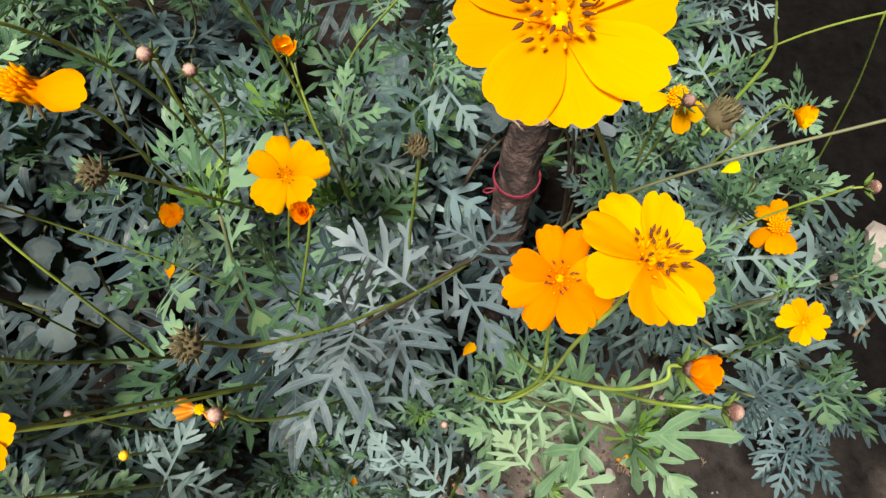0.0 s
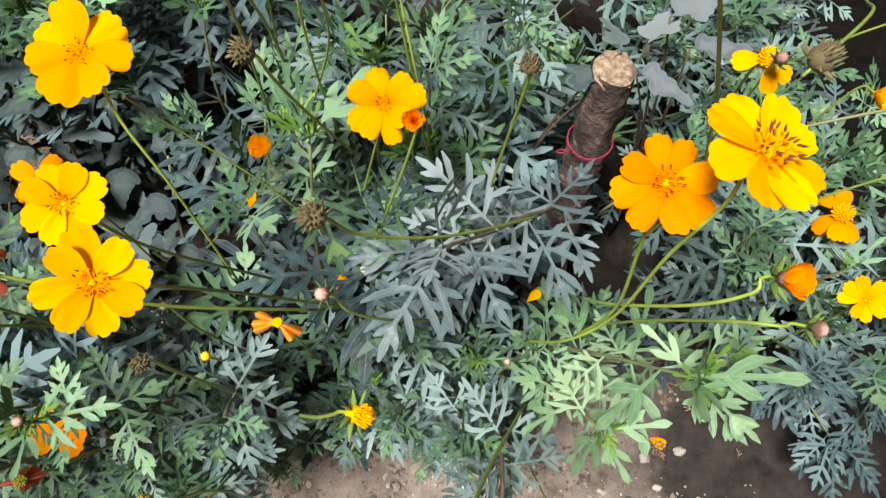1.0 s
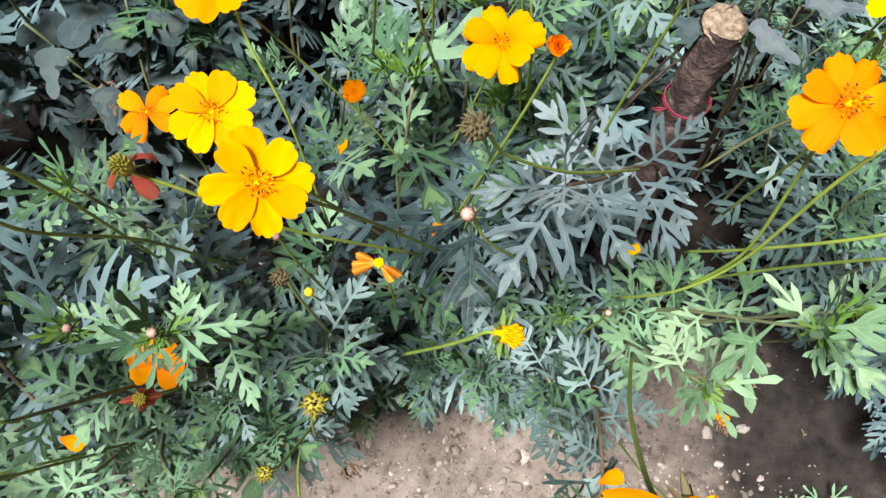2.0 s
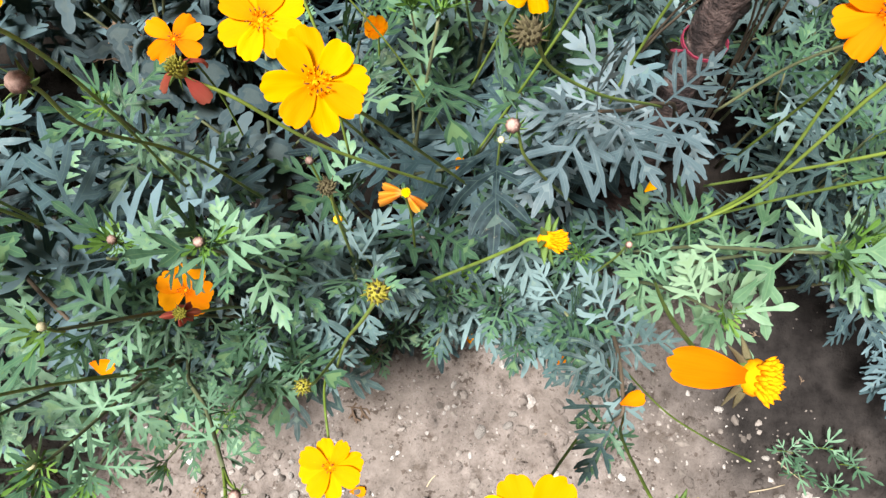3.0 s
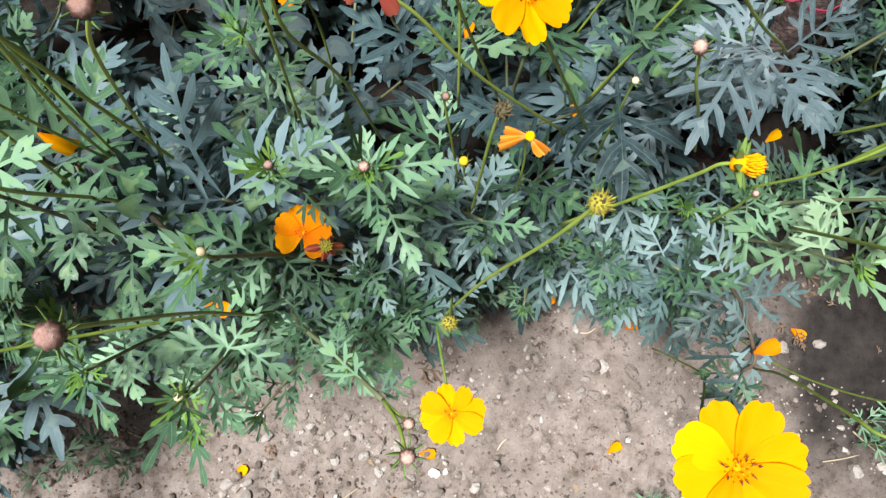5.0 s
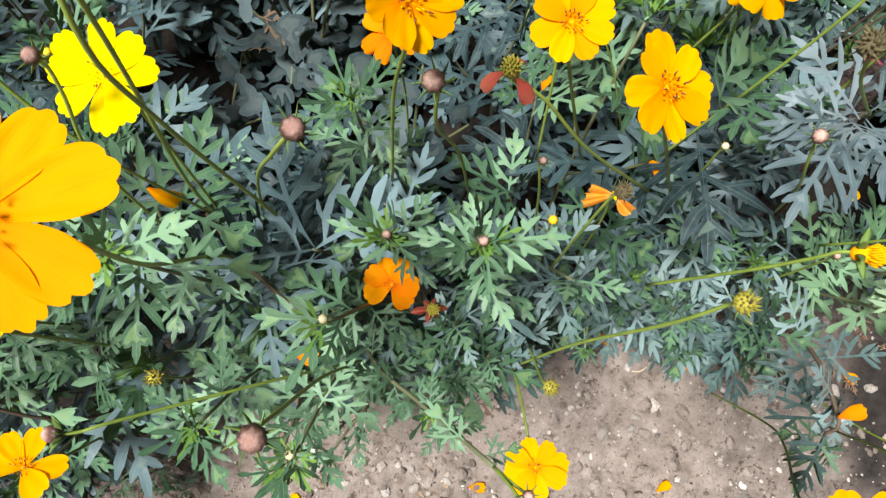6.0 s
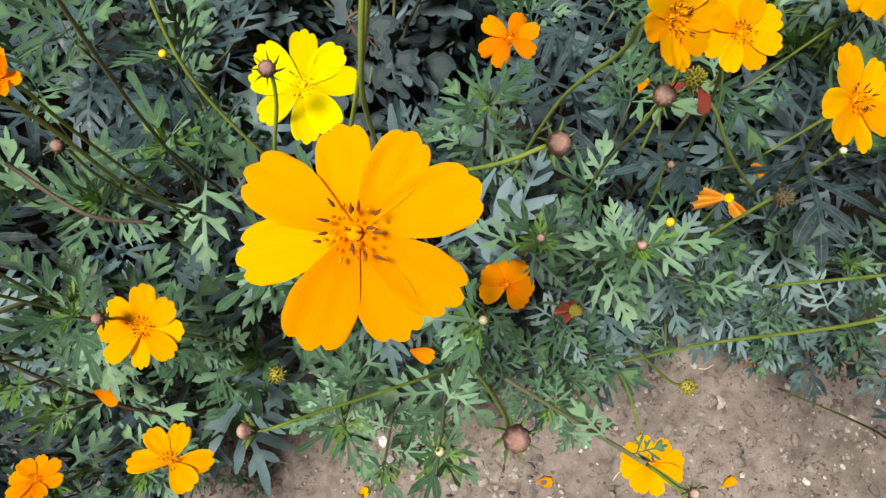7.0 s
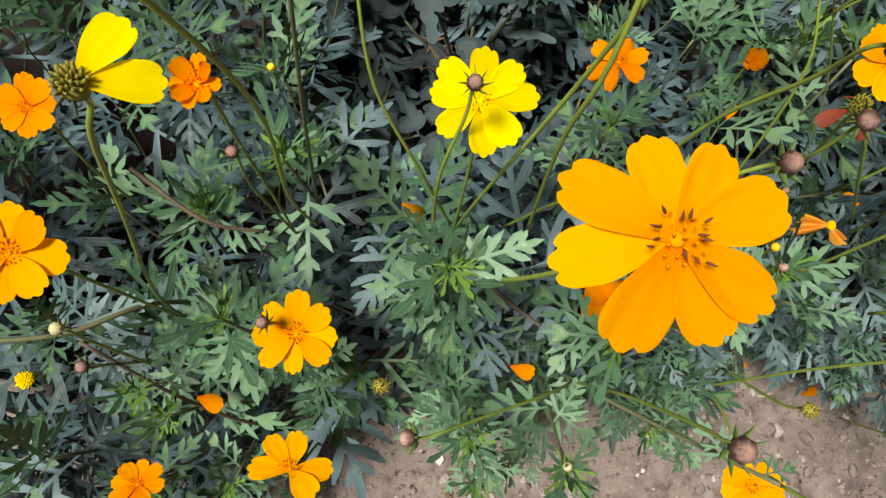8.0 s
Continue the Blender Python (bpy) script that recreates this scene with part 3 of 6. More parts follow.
def cosmos_plant(x, y, height, lean, seed, branches=3, size=0.95, gap=0.05):
    rnd = random.Random(seed)
    foot = Vector((x, y, earth(x, y) - 0.004))
    plant = new("cosmos_plant")
    plant.location = foot
    top = Vector((lean[0] + rnd.uniform(-0.03, 0.03), lean[1] + rnd.uniform(-0.03, 0.03), height))
    mid = Vector((top.x * 0.35 + rnd.uniform(-0.012, 0.012), top.y * 0.35 + rnd.uniform(-0.012, 0.012), height * 0.55))
    line = spline([(0, 0, 0), mid, top], 5)
    part("stem", tube(line, 0.0033, 0.0014, 5), M_STEM, plant)
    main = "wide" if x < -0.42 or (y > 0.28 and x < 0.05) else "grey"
    size *= 1.42 if main == "wide" else 1.06
    gap *= 1.9 if main == "wide" else 1.3
    kinds = (main, "young", "tip") if rnd.random() < 0.45 else (main, main, "young")
    leafy(plant, line, rnd, kinds, gap, size, rnd.uniform(0, 6), 1.1, 0.55)
    turn = rnd.uniform(0, 6)
    for b in range(branches):
        turn += 2.2 + rnd.uniform(-0.4, 0.4)
        a = line[3 + (b % 4)]
        reach = rnd.uniform(0.06, 0.11)
        end = Vector((a.x + top.x * 0.4 + math.cos(turn) * reach, a.y + top.y * 0.4 + math.sin(turn) * reach, min(height * rnd.uniform(0.75, 1.0), a.z + 0.25)))
        half = a.lerp(end, 0.5) + Vector((math.cos(turn) * 0.02, math.sin(turn) * 0.02, -0.01))
        twig = spline([a, half, end], 4)
        part("branch", tube(twig, 0.0019, 0.0010, 5), M_STEM, plant)
        k = (main, main, "young") if rnd.random() < 0.65 else (main, "young", "tip")
        leafy(plant, twig, rnd, k, gap, size * 0.92, rnd.uniform(0, 6), 1.05, 0.4)
    return tagged(plant, "bushy cosmos plant with grey-green lobed leaves in the soil bed", "plant", "cosmos plants in the bed")


rows_rnd = random.Random(4)
yy = -0.13
row = 0
while yy < 0.92:
    xx = -1.15 + (0.06 if row % 2 else 0.0)
    while xx < 0.62:
        x, y = xx + rows_rnd.uniform(-0.035, 0.035), yy + rows_rnd.uniform(-0.035, 0.035)
        seed = rows_rnd.randrange(10**6)
        depth = y - front(x)
        open_end = x + 0.2 * (y - 0.3) > 0.46
        by_stake = math.hypot(x - 0.10, y - 0.465) < 0.12
        hollow = math.hypot(x - 0.05, y - 0.42) < 0.06 or math.hypot(x + 0.40, y - 0.33) < 0.05 or math.hypot(x + 0.56, y - 0.50) < 0.075 or math.hypot((x + 0.58) / 0.13, (y - 0.385) / 0.07) < 1
        bare = noise.noise(Vector((x * 5.5, y * 5.5, 2.0))) > 0.14 and depth > 0.06
        if depth > 0 and not bare and not open_end and not by_stake and not hollow:
            h = 0.33 + 0.18 * rows_rnd.random() - earth(x, y)
            lean = (0.0, 0.0)
            if depth < 0.11:
                out = float(np.interp(x, [-0.9, -0.45, -0.32, -0.18, -0.02, 0.12, 0.3], [0.05, 0.10, 0.10, 0.02, 0.03, 0.09, 0.05]))
                lean = (rows_rnd.uniform(-0.03, 0.03), -out)
                h *= 0.9
                if -0.24 < x < 0.0:
                    h *= 0.7
            if y > 0.7 or x < -0.85:
                cosmos_plant(x, y, h, lean, seed, 3, 1.05, 0.075)
            else:
                cosmos_plant(x, y, h, lean, seed, 3, 1.05, 0.066)
        xx += 0.128
    yy += 0.108
    row += 1


def shoot(points, kinds, seed, size=0.9, gap=0.035, start=0.2, r0=0.0024, r1=0.0012, material=None, spread=1.0, label="leafy green cosmos shoot rising over the bed", roll=0.4):
    """A branch of its own that stands out over the bed."""
    rnd = random.Random(seed)
    foot = Vector(points[0])
    plant = new("cosmos_shoot")
    plant.location = foot
    line = spline([Vector(p) - foot for p in points], 5)
    part("stem", tube(line, r0, r1, 6), material or M_STEM, plant)
    leafy(plant, line, rnd, kinds, gap, size, rnd.uniform(0, 6), spread, start, roll)
    return tagged(plant, label, "plant", "cosmos plants in the bed")


GREEN, GREY, BRIGHT, SILVER = ("young", "young", "tip"), ("grey", "grey", "young"), ("pale", "pale", "pale"), ("silver", "silver", "silver")
DARK = ("wide", "wide", "wide")
LIT = "cosmos shoot with bright pale green leaves"
shoot([(0.06, 0.34, 0.12), (0.09, 0.29, 0.34), (0.15, 0.22, 0.52)], BRIGHT, 1, 1.25, 0.038, 0.45, label=LIT)
shoot([(0.05, 0.33, 0.12), (0.08, 0.26, 0.32), (0.105, 0.195, 0.44)], BRIGHT, 2, 1.0, 0.032, 0.4, label=LIT)
shoot([(0.09, 0.34, 0.12), (0.12, 0.28, 0.34), (0.185, 0.245, 0.50)], BRIGHT, 3, 0.95, 0.034, 0.5, label=LIT)
shoot([(0.13, 0.44, 0.09), (0.085, 0.41, 0.38), (0.045, 0.368, 0.462), (0.005, 0.318, 0.515), (-0.028, 0.280, 0.560)], SILVER, 4, 0.86, 0.046, 0.60, material=M_WOODY, label="grey woody cosmos branch with silvery leaves", roll=0.3)
shoot([(-0.02, 0.42, 0.10), (-0.025, 0.37, 0.34), (-0.03, 0.33, 0.46)], SILVER, 5, 0.85, 0.055, 0.6, label="cosmos shoot with silvery grey leaves", roll=0.3)
shoot([(-0.31, 0.24, 0.07), (-0.33, 0.16, 0.34), (-0.335, 0.078, 0.55)], GREEN, 6, 0.95, 0.035, 0.55)
shoot([(-0.33, 0.22, 0.06), (-0.35, 0.11, 0.32), (-0.345, 0.005, 0.49)], GREEN, 7, 0.95, 0.035, 0.5)
shoot([(-0.33, 0.20, 0.07), (-0.345, 0.14, 0.27), (-0.319, 0.095, 0.362), (-0.275, 0.062, 0.427), (-0.222, 0.018, 0.530)], GREEN, 8, 0.62, 0.030, 0.55, r1=0.0015)
shoot([(-0.25, 0.25, 0.07), (-0.255, 0.18, 0.28), (-0.262, 0.135, 0.395)], GREY, 85, 0.72, 0.030, 0.5)
shoot([(-0.20, 0.25, 0.07), (-0.215, 0.18, 0.25), (-0.228, 0.122, 0.355)], GREY, 86, 0.70, 0.030, 0.5)
shoot([(-0.24, 0.27, 0.08), (-0.25, 0.19, 0.38), (-0.253, 0.135, 0.575)], GREEN, 9, 0.9, 0.035, 0.72)
shoot([(-0.30, 0.26, 0.08), (-0.31, 0.19, 0.38), (-0.31, 0.134, 0.56)], GREEN, 10, 0.85, 0.04, 0.78)
shoot([(-0.44, 0.17, 0.06), (-0.43, 0.08, 0.32), (-0.411, 0.01, 0.49)], GREEN, 11, 0.95, 0.035, 0.5)
shoot([(-0.57, 0.12, 0.05), (-0.58, 0.07, 0.34), (-0.57, 0.03, 0.56)], GREEN, 13, 1.0, 0.036, 0.5)
shoot([(-0.64, 0.11, 0.05), (-0.65, 0.05, 0.30), (-0.64, -0.01, 0.47)], GREEN, 14, 1.0, 0.036, 0.45)
shoot([(-0.46, 0.22, 0.07), (-0.455, 0.13, 0.40), (-0.445, 0.075, 0.61)], GREEN, 15, 1.0, 0.036, 0.55)
shoot([(-0.35, 0.33, 0.08), (-0.355, 0.27, 0.38), (-0.36, 0.235, 0.545)], GREEN, 16, 1.0, 0.034, 0.6)
shoot([(-0.22, 0.34, 0.08), (-0.20, 0.22, 0.36), (-0.18, 0.17, 0.46)], GREY, 17, 0.8, 0.03, 0.5)
shoot([(0.04, 0.30, 0.10), (0.035, 0.20, 0.36), (0.035, 0.115, 0.43), (0.03, 0.10, 0.42)], GREY, 18, 0.75, 0.035, 0.55, material=M_WOODY)
shoot([(-0.02, 0.30, 0.08), (-0.01, 0.26, 0.26), (0.0, 0.20, 0.36)], GREY, 19, 0.9, 0.035, 0.4)
shoot([(-0.10, 0.29, 0.07), (-0.11, 0.24, 0.17), (-0.115, 0.195, 0.20)], GREEN, 20, 0.6, 0.022, 0.4)
shoot([(-0.16, 0.27, 0.07), (-0.17, 0.21, 0.19), (-0.18, 0.165, 0.24)], GREEN, 21, 0.65, 0.025, 0.4)
shoot([(-0.05, 0.31, 0.08), (-0.055, 0.26, 0.24), (-0.06, 0.21, 0.33)], GREY, 41, 0.8, 0.026, 0.35)
shoot([(-0.09, 0.31, 0.08), (-0.10, 0.25, 0.24), (-0.11, 0.215, 0.32)], GREY, 42, 0.8, 0.026, 0.35)
shoot([(-0.03, 0.30, 0.08), (-0.02, 0.24, 0.20), (-0.03, 0.205, 0.26)], GREY, 43, 0.7, 0.024, 0.35)
shoot([(-0.05, 0.52, 0.09), (-0.06, 0.50, 0.34), (-0.06, 0.48, 0.50)], GREY, 44, 1.0, 0.035, 0.45)
shoot([(0.01, 0.55, 0.09), (0.01, 0.54, 0.34), (0.02, 0.53, 0.52)], GREY, 45, 1.0, 0.035, 0.45)
shoot([(-0.13, 0.55, 0.09), (-0.14, 0.53, 0.34), (-0.14, 0.50, 0.50)], GREY, 46, 1.0, 0.035, 0.45)
# DARK on the next three shoots puts the shade at this end into leaf colour
shoot([(0.30, 0.37, 0.08), (0.31, 0.32, 0.26), (0.31, 0.28, 0.37)], DARK, 22, 0.75, 0.06, 0.5)
shoot([(0.46, 0.44, 0.06), (0.47, 0.38, 0.16), (0.475, 0.315, 0.20)], DARK, 51, 0.95, 0.04, 0.45)
shoot([(0.40, 0.40, 0.06), (0.42, 0.33, 0.14), (0.44, 0.275, 0.16)], DARK, 52, 0.9, 0.045, 0.5)
shoot([(0.30, 0.62, 0.08), (0.31, 0.61, 0.28), (0.325, 0.59, 0.42)], GREY, 53, 0.85, 0.035, 0.4)
shoot([(0.25, 0.56, 0.08), (0.26, 0.55, 0.30), (0.27, 0.53, 0.44)], GREEN, 54, 0.9, 0.035, 0.4)
shoot([(0.37, 0.62, 0.08), (0.38, 0.60, 0.28), (0.395, 0.57, 0.40)], GREY, 55, 0.8, 0.035, 0.4)
shoot([(0.28, 0.48, 0.08), (0.29, 0.47, 0.28), (0.295, 0.45, 0.42)], GREY, 56, 0.85, 0.035, 0.4)
shoot([(0.24, 0.42, 0.08), (0.25, 0.40, 0.26), (0.255, 0.38, 0.38)], GREY, 57, 0.85, 0.035, 0.4)
shoot([(-0.78, -0.03, 0.03), (-0.775, -0.05, 0.15), (-0.77, -0.07, 0.22)], DARK, 58, 1.1, 0.04, 0.4)
shoot([(-0.82, -0.02, 0.03), (-0.815, -0.04, 0.16), (-0.81, -0.06, 0.25)], DARK, 59, 1.1, 0.04, 0.4)
shoot([(0.43, 0.47, 0.08), (0.44, 0.44, 0.24), (0.43, 0.41, 0.36)], GREY, 25, 0.7, 0.03, 0.4)
shoot([(-0.60, 0.09, 0.04), (-0.61, 0.02, 0.20), (-0.60, -0.05, 0.30)], GREEN, 27, 0.9, 0.03, 0.35)
shoot([(-0.42, 0.20, 0.06), (-0.40, 0.08, 0.24), (-0.39, 0.0, 0.32)], GREEN, 29, 0.9, 0.03, 0.35)
shoot([(-0.36, 0.22, 0.06), (-0.33, 0.11, 0.22), (-0.355, 0.03, 0.25)], GREEN, 30, 0.8, 0.03, 0.35)
shoot([(-0.30, 0.24, 0.06), (-0.27, 0.13, 0.30), (-0.265, 0.065, 0.40)], GREEN, 31, 0.85, 0.03, 0.35)
for at, tall, seed in (((0.34, 0.83), 0.36, 71), ((0.27, 0.76), 0.40, 72), ((0.235, 0.615), 0.36, 73), ((0.33, 0.70), 0.30, 74), ((0.47, 0.60), 0.22, 75), ((0.43, 0.50), 0.24, 76), ((0.40, 0.86), 0.34, 77), ((0.20, 0.72), 0.40, 78)):
    shoot([(at[0], at[1], 0.06), (at[0] + 0.008, at[1] - 0.02, tall * 0.65), (at[0] + 0.012, at[1] - 0.045, tall)], GREY if seed % 3 else GREEN, seed, 0.8, 0.04, 0.4)
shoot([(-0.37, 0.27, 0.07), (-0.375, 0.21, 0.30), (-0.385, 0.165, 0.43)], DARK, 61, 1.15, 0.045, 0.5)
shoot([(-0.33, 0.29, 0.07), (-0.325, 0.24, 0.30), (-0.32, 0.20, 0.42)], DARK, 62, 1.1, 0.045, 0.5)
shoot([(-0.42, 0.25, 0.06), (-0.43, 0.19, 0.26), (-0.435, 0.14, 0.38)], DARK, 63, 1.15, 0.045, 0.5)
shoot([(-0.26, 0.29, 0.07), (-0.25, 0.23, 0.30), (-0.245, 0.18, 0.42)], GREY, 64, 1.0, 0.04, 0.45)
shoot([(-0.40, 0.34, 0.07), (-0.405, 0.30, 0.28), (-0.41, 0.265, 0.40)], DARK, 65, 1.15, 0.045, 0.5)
shoot([(0.06, 0.36, 0.09), (0.065, 0.32, 0.24), (0.07, 0.285, 0.34)], GREY, 81, 0.85, 0.04, 0.4)
shoot([(0.00, 0.36, 0.09), (0.005, 0.31, 0.24), (0.01, 0.27, 0.34)], GREEN, 82, 0.85, 0.04, 0.4)
shoot([(0.11, 0.40, 0.09), (0.115, 0.36, 0.22), (0.12, 0.33, 0.32)], GREY, 83, 0.85, 0.04, 0.4)
shoot([(-0.06, 0.37, 0.09), (-0.06, 0.33, 0.24), (-0.06, 0.29, 0.35)], GREY, 84, 0.9, 0.04, 0.4)
shoot([(0.02, 0.31, 0.08), (0.03, 0.25, 0.20), (0.03, 0.205, 0.27)], GREY, 68, 0.9, 0.035, 0.4)
shoot([(-0.75, 0.10, 0.05), (-0.73, 0.06, 0.30), (-0.72, 0.02, 0.46)], GREY, 26, 1.0, 0.04, 0.4)



def undergrowth():
    """The shaded lower leaves of the bed, too deep to pick apart."""
    rnd = random.Random(77)
    sources = []
    for me in LEAF["low"]:
        v = np.array([p.co for p in me.vertices])
        f = np.array([tuple(p.vertices) for p in me.polygons])
        uv = np.array([d.uv for d in me.uv_layers[0].data])
        sources.append((v, f, uv))
    verts, faces, uvs, base = [], [], [], 0
    for _ in range(200):
        x, y = rnd.uniform(-1.1, 0.55), rnd.uniform(-0.12, 0.95)
        if y < front(x) - 0.005 or x + 0.2 * (y - 0.3) > 0.47 or math.hypot(x - 0.098, y - 0.45) < 0.05:
            continue
        rise = min(1.0, (y - front(x)) / 0.10 + 0.35)
        z = earth(x, y) + 0.015 + rnd.random() * 0.13 * rise
        v, f, uv = rnd.choice(sources)
        m = Matrix.Translation((x, y, z)) @ Matrix.Rotation(rnd.uniform(0, 6.3), 4, "Z") @ Matrix.Rotation(rnd.gauss(0.0, 0.35), 4, "Y") @ Matrix.Rotation(rnd.gauss(0, 0.35), 4, "X") @ Matrix.Scale(rnd.uniform(0.75, 1.05), 4)
        m = np.array(m)
        verts.append(v @ m[:3, :3].T + m[:3, 3])
        faces.append(f + base)
        uvs.append(uv)
        base += len(v)
    data = bpy.data.meshes.new("undergrowth")
    data.from_pydata(np.concatenate(verts), [], np.concatenate(faces).tolist())
    layer = data.uv_layers.new(name="UVMap")
    layer.data.foreach_set("uv", np.concatenate(uvs).ravel())
    for p in data.polygons:
        p.use_smooth = True
    return data


# the darker leaf colour paints shade into these lower leaves
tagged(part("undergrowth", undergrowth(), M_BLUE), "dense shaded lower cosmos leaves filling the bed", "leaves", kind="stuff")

# ---- broad-leaved plants: round the stake and in the hollow behind ----


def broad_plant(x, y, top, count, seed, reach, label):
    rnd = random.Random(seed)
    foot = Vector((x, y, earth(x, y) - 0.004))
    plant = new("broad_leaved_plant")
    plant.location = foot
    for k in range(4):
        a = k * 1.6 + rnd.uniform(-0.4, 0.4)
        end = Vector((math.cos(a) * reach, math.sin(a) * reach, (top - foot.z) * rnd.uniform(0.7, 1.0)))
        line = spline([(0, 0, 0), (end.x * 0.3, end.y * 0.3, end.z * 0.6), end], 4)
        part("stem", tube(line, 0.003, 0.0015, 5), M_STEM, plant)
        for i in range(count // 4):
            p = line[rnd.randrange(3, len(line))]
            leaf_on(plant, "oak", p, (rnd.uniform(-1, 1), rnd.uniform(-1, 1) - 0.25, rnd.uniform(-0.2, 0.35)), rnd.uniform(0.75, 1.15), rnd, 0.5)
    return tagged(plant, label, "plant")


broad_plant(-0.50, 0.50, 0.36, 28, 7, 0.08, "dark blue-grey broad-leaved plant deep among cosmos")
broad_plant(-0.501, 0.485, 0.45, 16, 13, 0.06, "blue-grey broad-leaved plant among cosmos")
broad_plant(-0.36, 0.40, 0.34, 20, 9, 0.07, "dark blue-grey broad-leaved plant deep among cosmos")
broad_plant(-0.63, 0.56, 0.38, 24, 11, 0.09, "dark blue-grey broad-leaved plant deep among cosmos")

def leaves_round(name, foot, spots, label, kind="oak"):
    """A plant whose leaves lie at given places: tip side, way, size."""
    rnd = random.Random(len(spots) + int(foot[0] * 1000))
    base = Vector((foot[0], foot[1], earth(foot[0], foot[1]) - 0.004))
    plant = new(name)
    plant.location = base
    for at, way, size in spots:
        p = Vector(at) - base
        side = Vector((way[0], way[1], 0)).normalized()
        p -= side * 0.03 * size
        line = spline([(0, 0, 0), (p.x * 0.5, p.y * 0.5, p.z * 0.7), p], 4)
        if leaf_on(plant, kind, p, way, size, rnd, 0.25):
            part("stem", tube(line, 0.0020, 0.0010, 5), M_WOODY, plant)
    return tagged(plant, label, "plant")


leaves_round("broad_leaved_plant", (0.005, 0.50), [((0.060, 0.462, 0.485), (-1, -0.3, 0.1), 1.0), ((0.072, 0.440, 0.47), (-0.5, -1, -0.1), 0.85), ((0.068, 0.492, 0.50), (-0.9, 0.4, 0.1), 0.8), ((0.098, 0.520, 0.525), (-0.3, 1, 0.1), 0.7)], "dark blue-grey scalloped leaves beside a wooden stake")
leaves_round("broad_leaved_plant", (0.20, 0.56), [((0.146, 0.545, 0.515), (0.6, 1, 0.1), 1.0), ((0.175, 0.560, 0.525), (1, 0.6, 0.1), 1.05), ((0.134, 0.462, 0.475), (0.5, -1, -0.2), 0.8), ((0.152, 0.500, 0.49), (1, -0.5, -0.1), 0.95), ((0.20, 0.535, 0.50), (1, 0.1, 0.1), 0.9)], "pale blue-grey scalloped leaves beside a wooden stake", "haze")

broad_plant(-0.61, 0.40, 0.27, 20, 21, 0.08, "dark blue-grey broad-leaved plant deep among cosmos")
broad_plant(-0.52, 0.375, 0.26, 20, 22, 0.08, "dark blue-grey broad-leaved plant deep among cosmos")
leaves_round("heart_leaved_plant", (-0.55, 0.54), [((-0.545, 0.535, 0.37), (-0.2, -1, 0.05), 1.15), ((-0.605, 0.525, 0.34), (-1, -0.2, 0.0), 1.0), ((-0.575, 0.565, 0.33), (-0.6, 0.8, 0.0), 0.9)], "grey-green heart-shaped leaves of a low plant", "heart")

# ---- the stake ----


def wooden_stake():
    stake = new("wooden_stake")
    foot, top = Vector((0.094, 0.445, earth(0.094, 0.445) - 0.03)), Vector((0.102, 0.490, 0.512))
    stake.location = foot
    line = [(top - foot) * (i / 44) for i in range(45)]
    bm = tube(line, 0.0215, 0.0185, 26)
    bmesh.ops.delete(bm, geom=[f for f in bm.faces if len(f.verts) > 4], context="FACES")
    for v in bm.verts:
        n = noise.noise(v.co * 60) * 0.0045 + noise.noise(v.co * 170) * 0.002
        v.co += Vector((v.co.x, v.co.y - v.co.z * 0.1, 0)).normalized() * n
    part("bark", bm, M_BARK, stake, "rough grey-brown bark")
    cut = bmesh.new()
    centre = top - foot
    ring_last, tilt = None, facing((0.05, -0.30, 1)).to_3x3()
    middle = cut.verts.new(centre + Vector((0, 0, 0.003)))
    for k in range(1, 6):
        ring = []
        for s in range(22):
            a = s * math.tau / 22
            r = 0.0195 * k / 5 * (1 + 0.16 * noise.noise(Vector((math.cos(a) * 2, math.sin(a) * 2, 0))))
            z = 0.0060 * noise.noise(Vector((math.cos(a) * k * 0.7, math.sin(a) * k * 0.7, 3))) + (0.003 if k < 5 else -0.001)
            ring.append(cut.verts.new(centre + tilt @ Vector((math.cos(a) * r, math.sin(a) * r, z))))
        for s in range(22):
            if ring_last is None:
                cut.faces.new((middle, ring[s], ring[(s + 1) % 22]))
            else:
                cut.faces.new((ring_last[s], ring[s], ring[(s + 1) % 22], ring_last[(s + 1) % 22]))
        ring_last = ring
    part("cut_end", smooth(cut), M_CUT, stake, "weathered pale sawn end")
    return tagged(stake, "short weathered wooden stake with sawn top among leaves", "stake")


wooden_stake()


def cord():
    rnd = random.Random(3)
    thing = new("cord")
    thing.location = (0.098, 0.474, 0.425)
    for k in range(3):
        pts = [Vector((math.cos(a) * 0.0222, math.sin(a) * 0.0222, 0.0012 * math.sin(2 * a + k) + 0.0018 * k)) for a in (i * math.tau / 18 for i in range(19))]
        part("loop", tube(pts, 0.0009, 0.0009, 5), M_CORD, thing)
    tail = spline([(-0.018, -0.014, 0.004), (-0.028, -0.020, 0.006), (-0.032, -0.015, 0.001), (-0.027, -0.010, -0.003), (-0.02, -0.012, 0.0)], 5)
    part("loose_end", tube(tail, 0.0010, 0.0008, 5), M_CORD, thing)
    return tagged(thing, "crimson cord tied round a wooden stake", "cord")


cord()

# ---- flowers ----


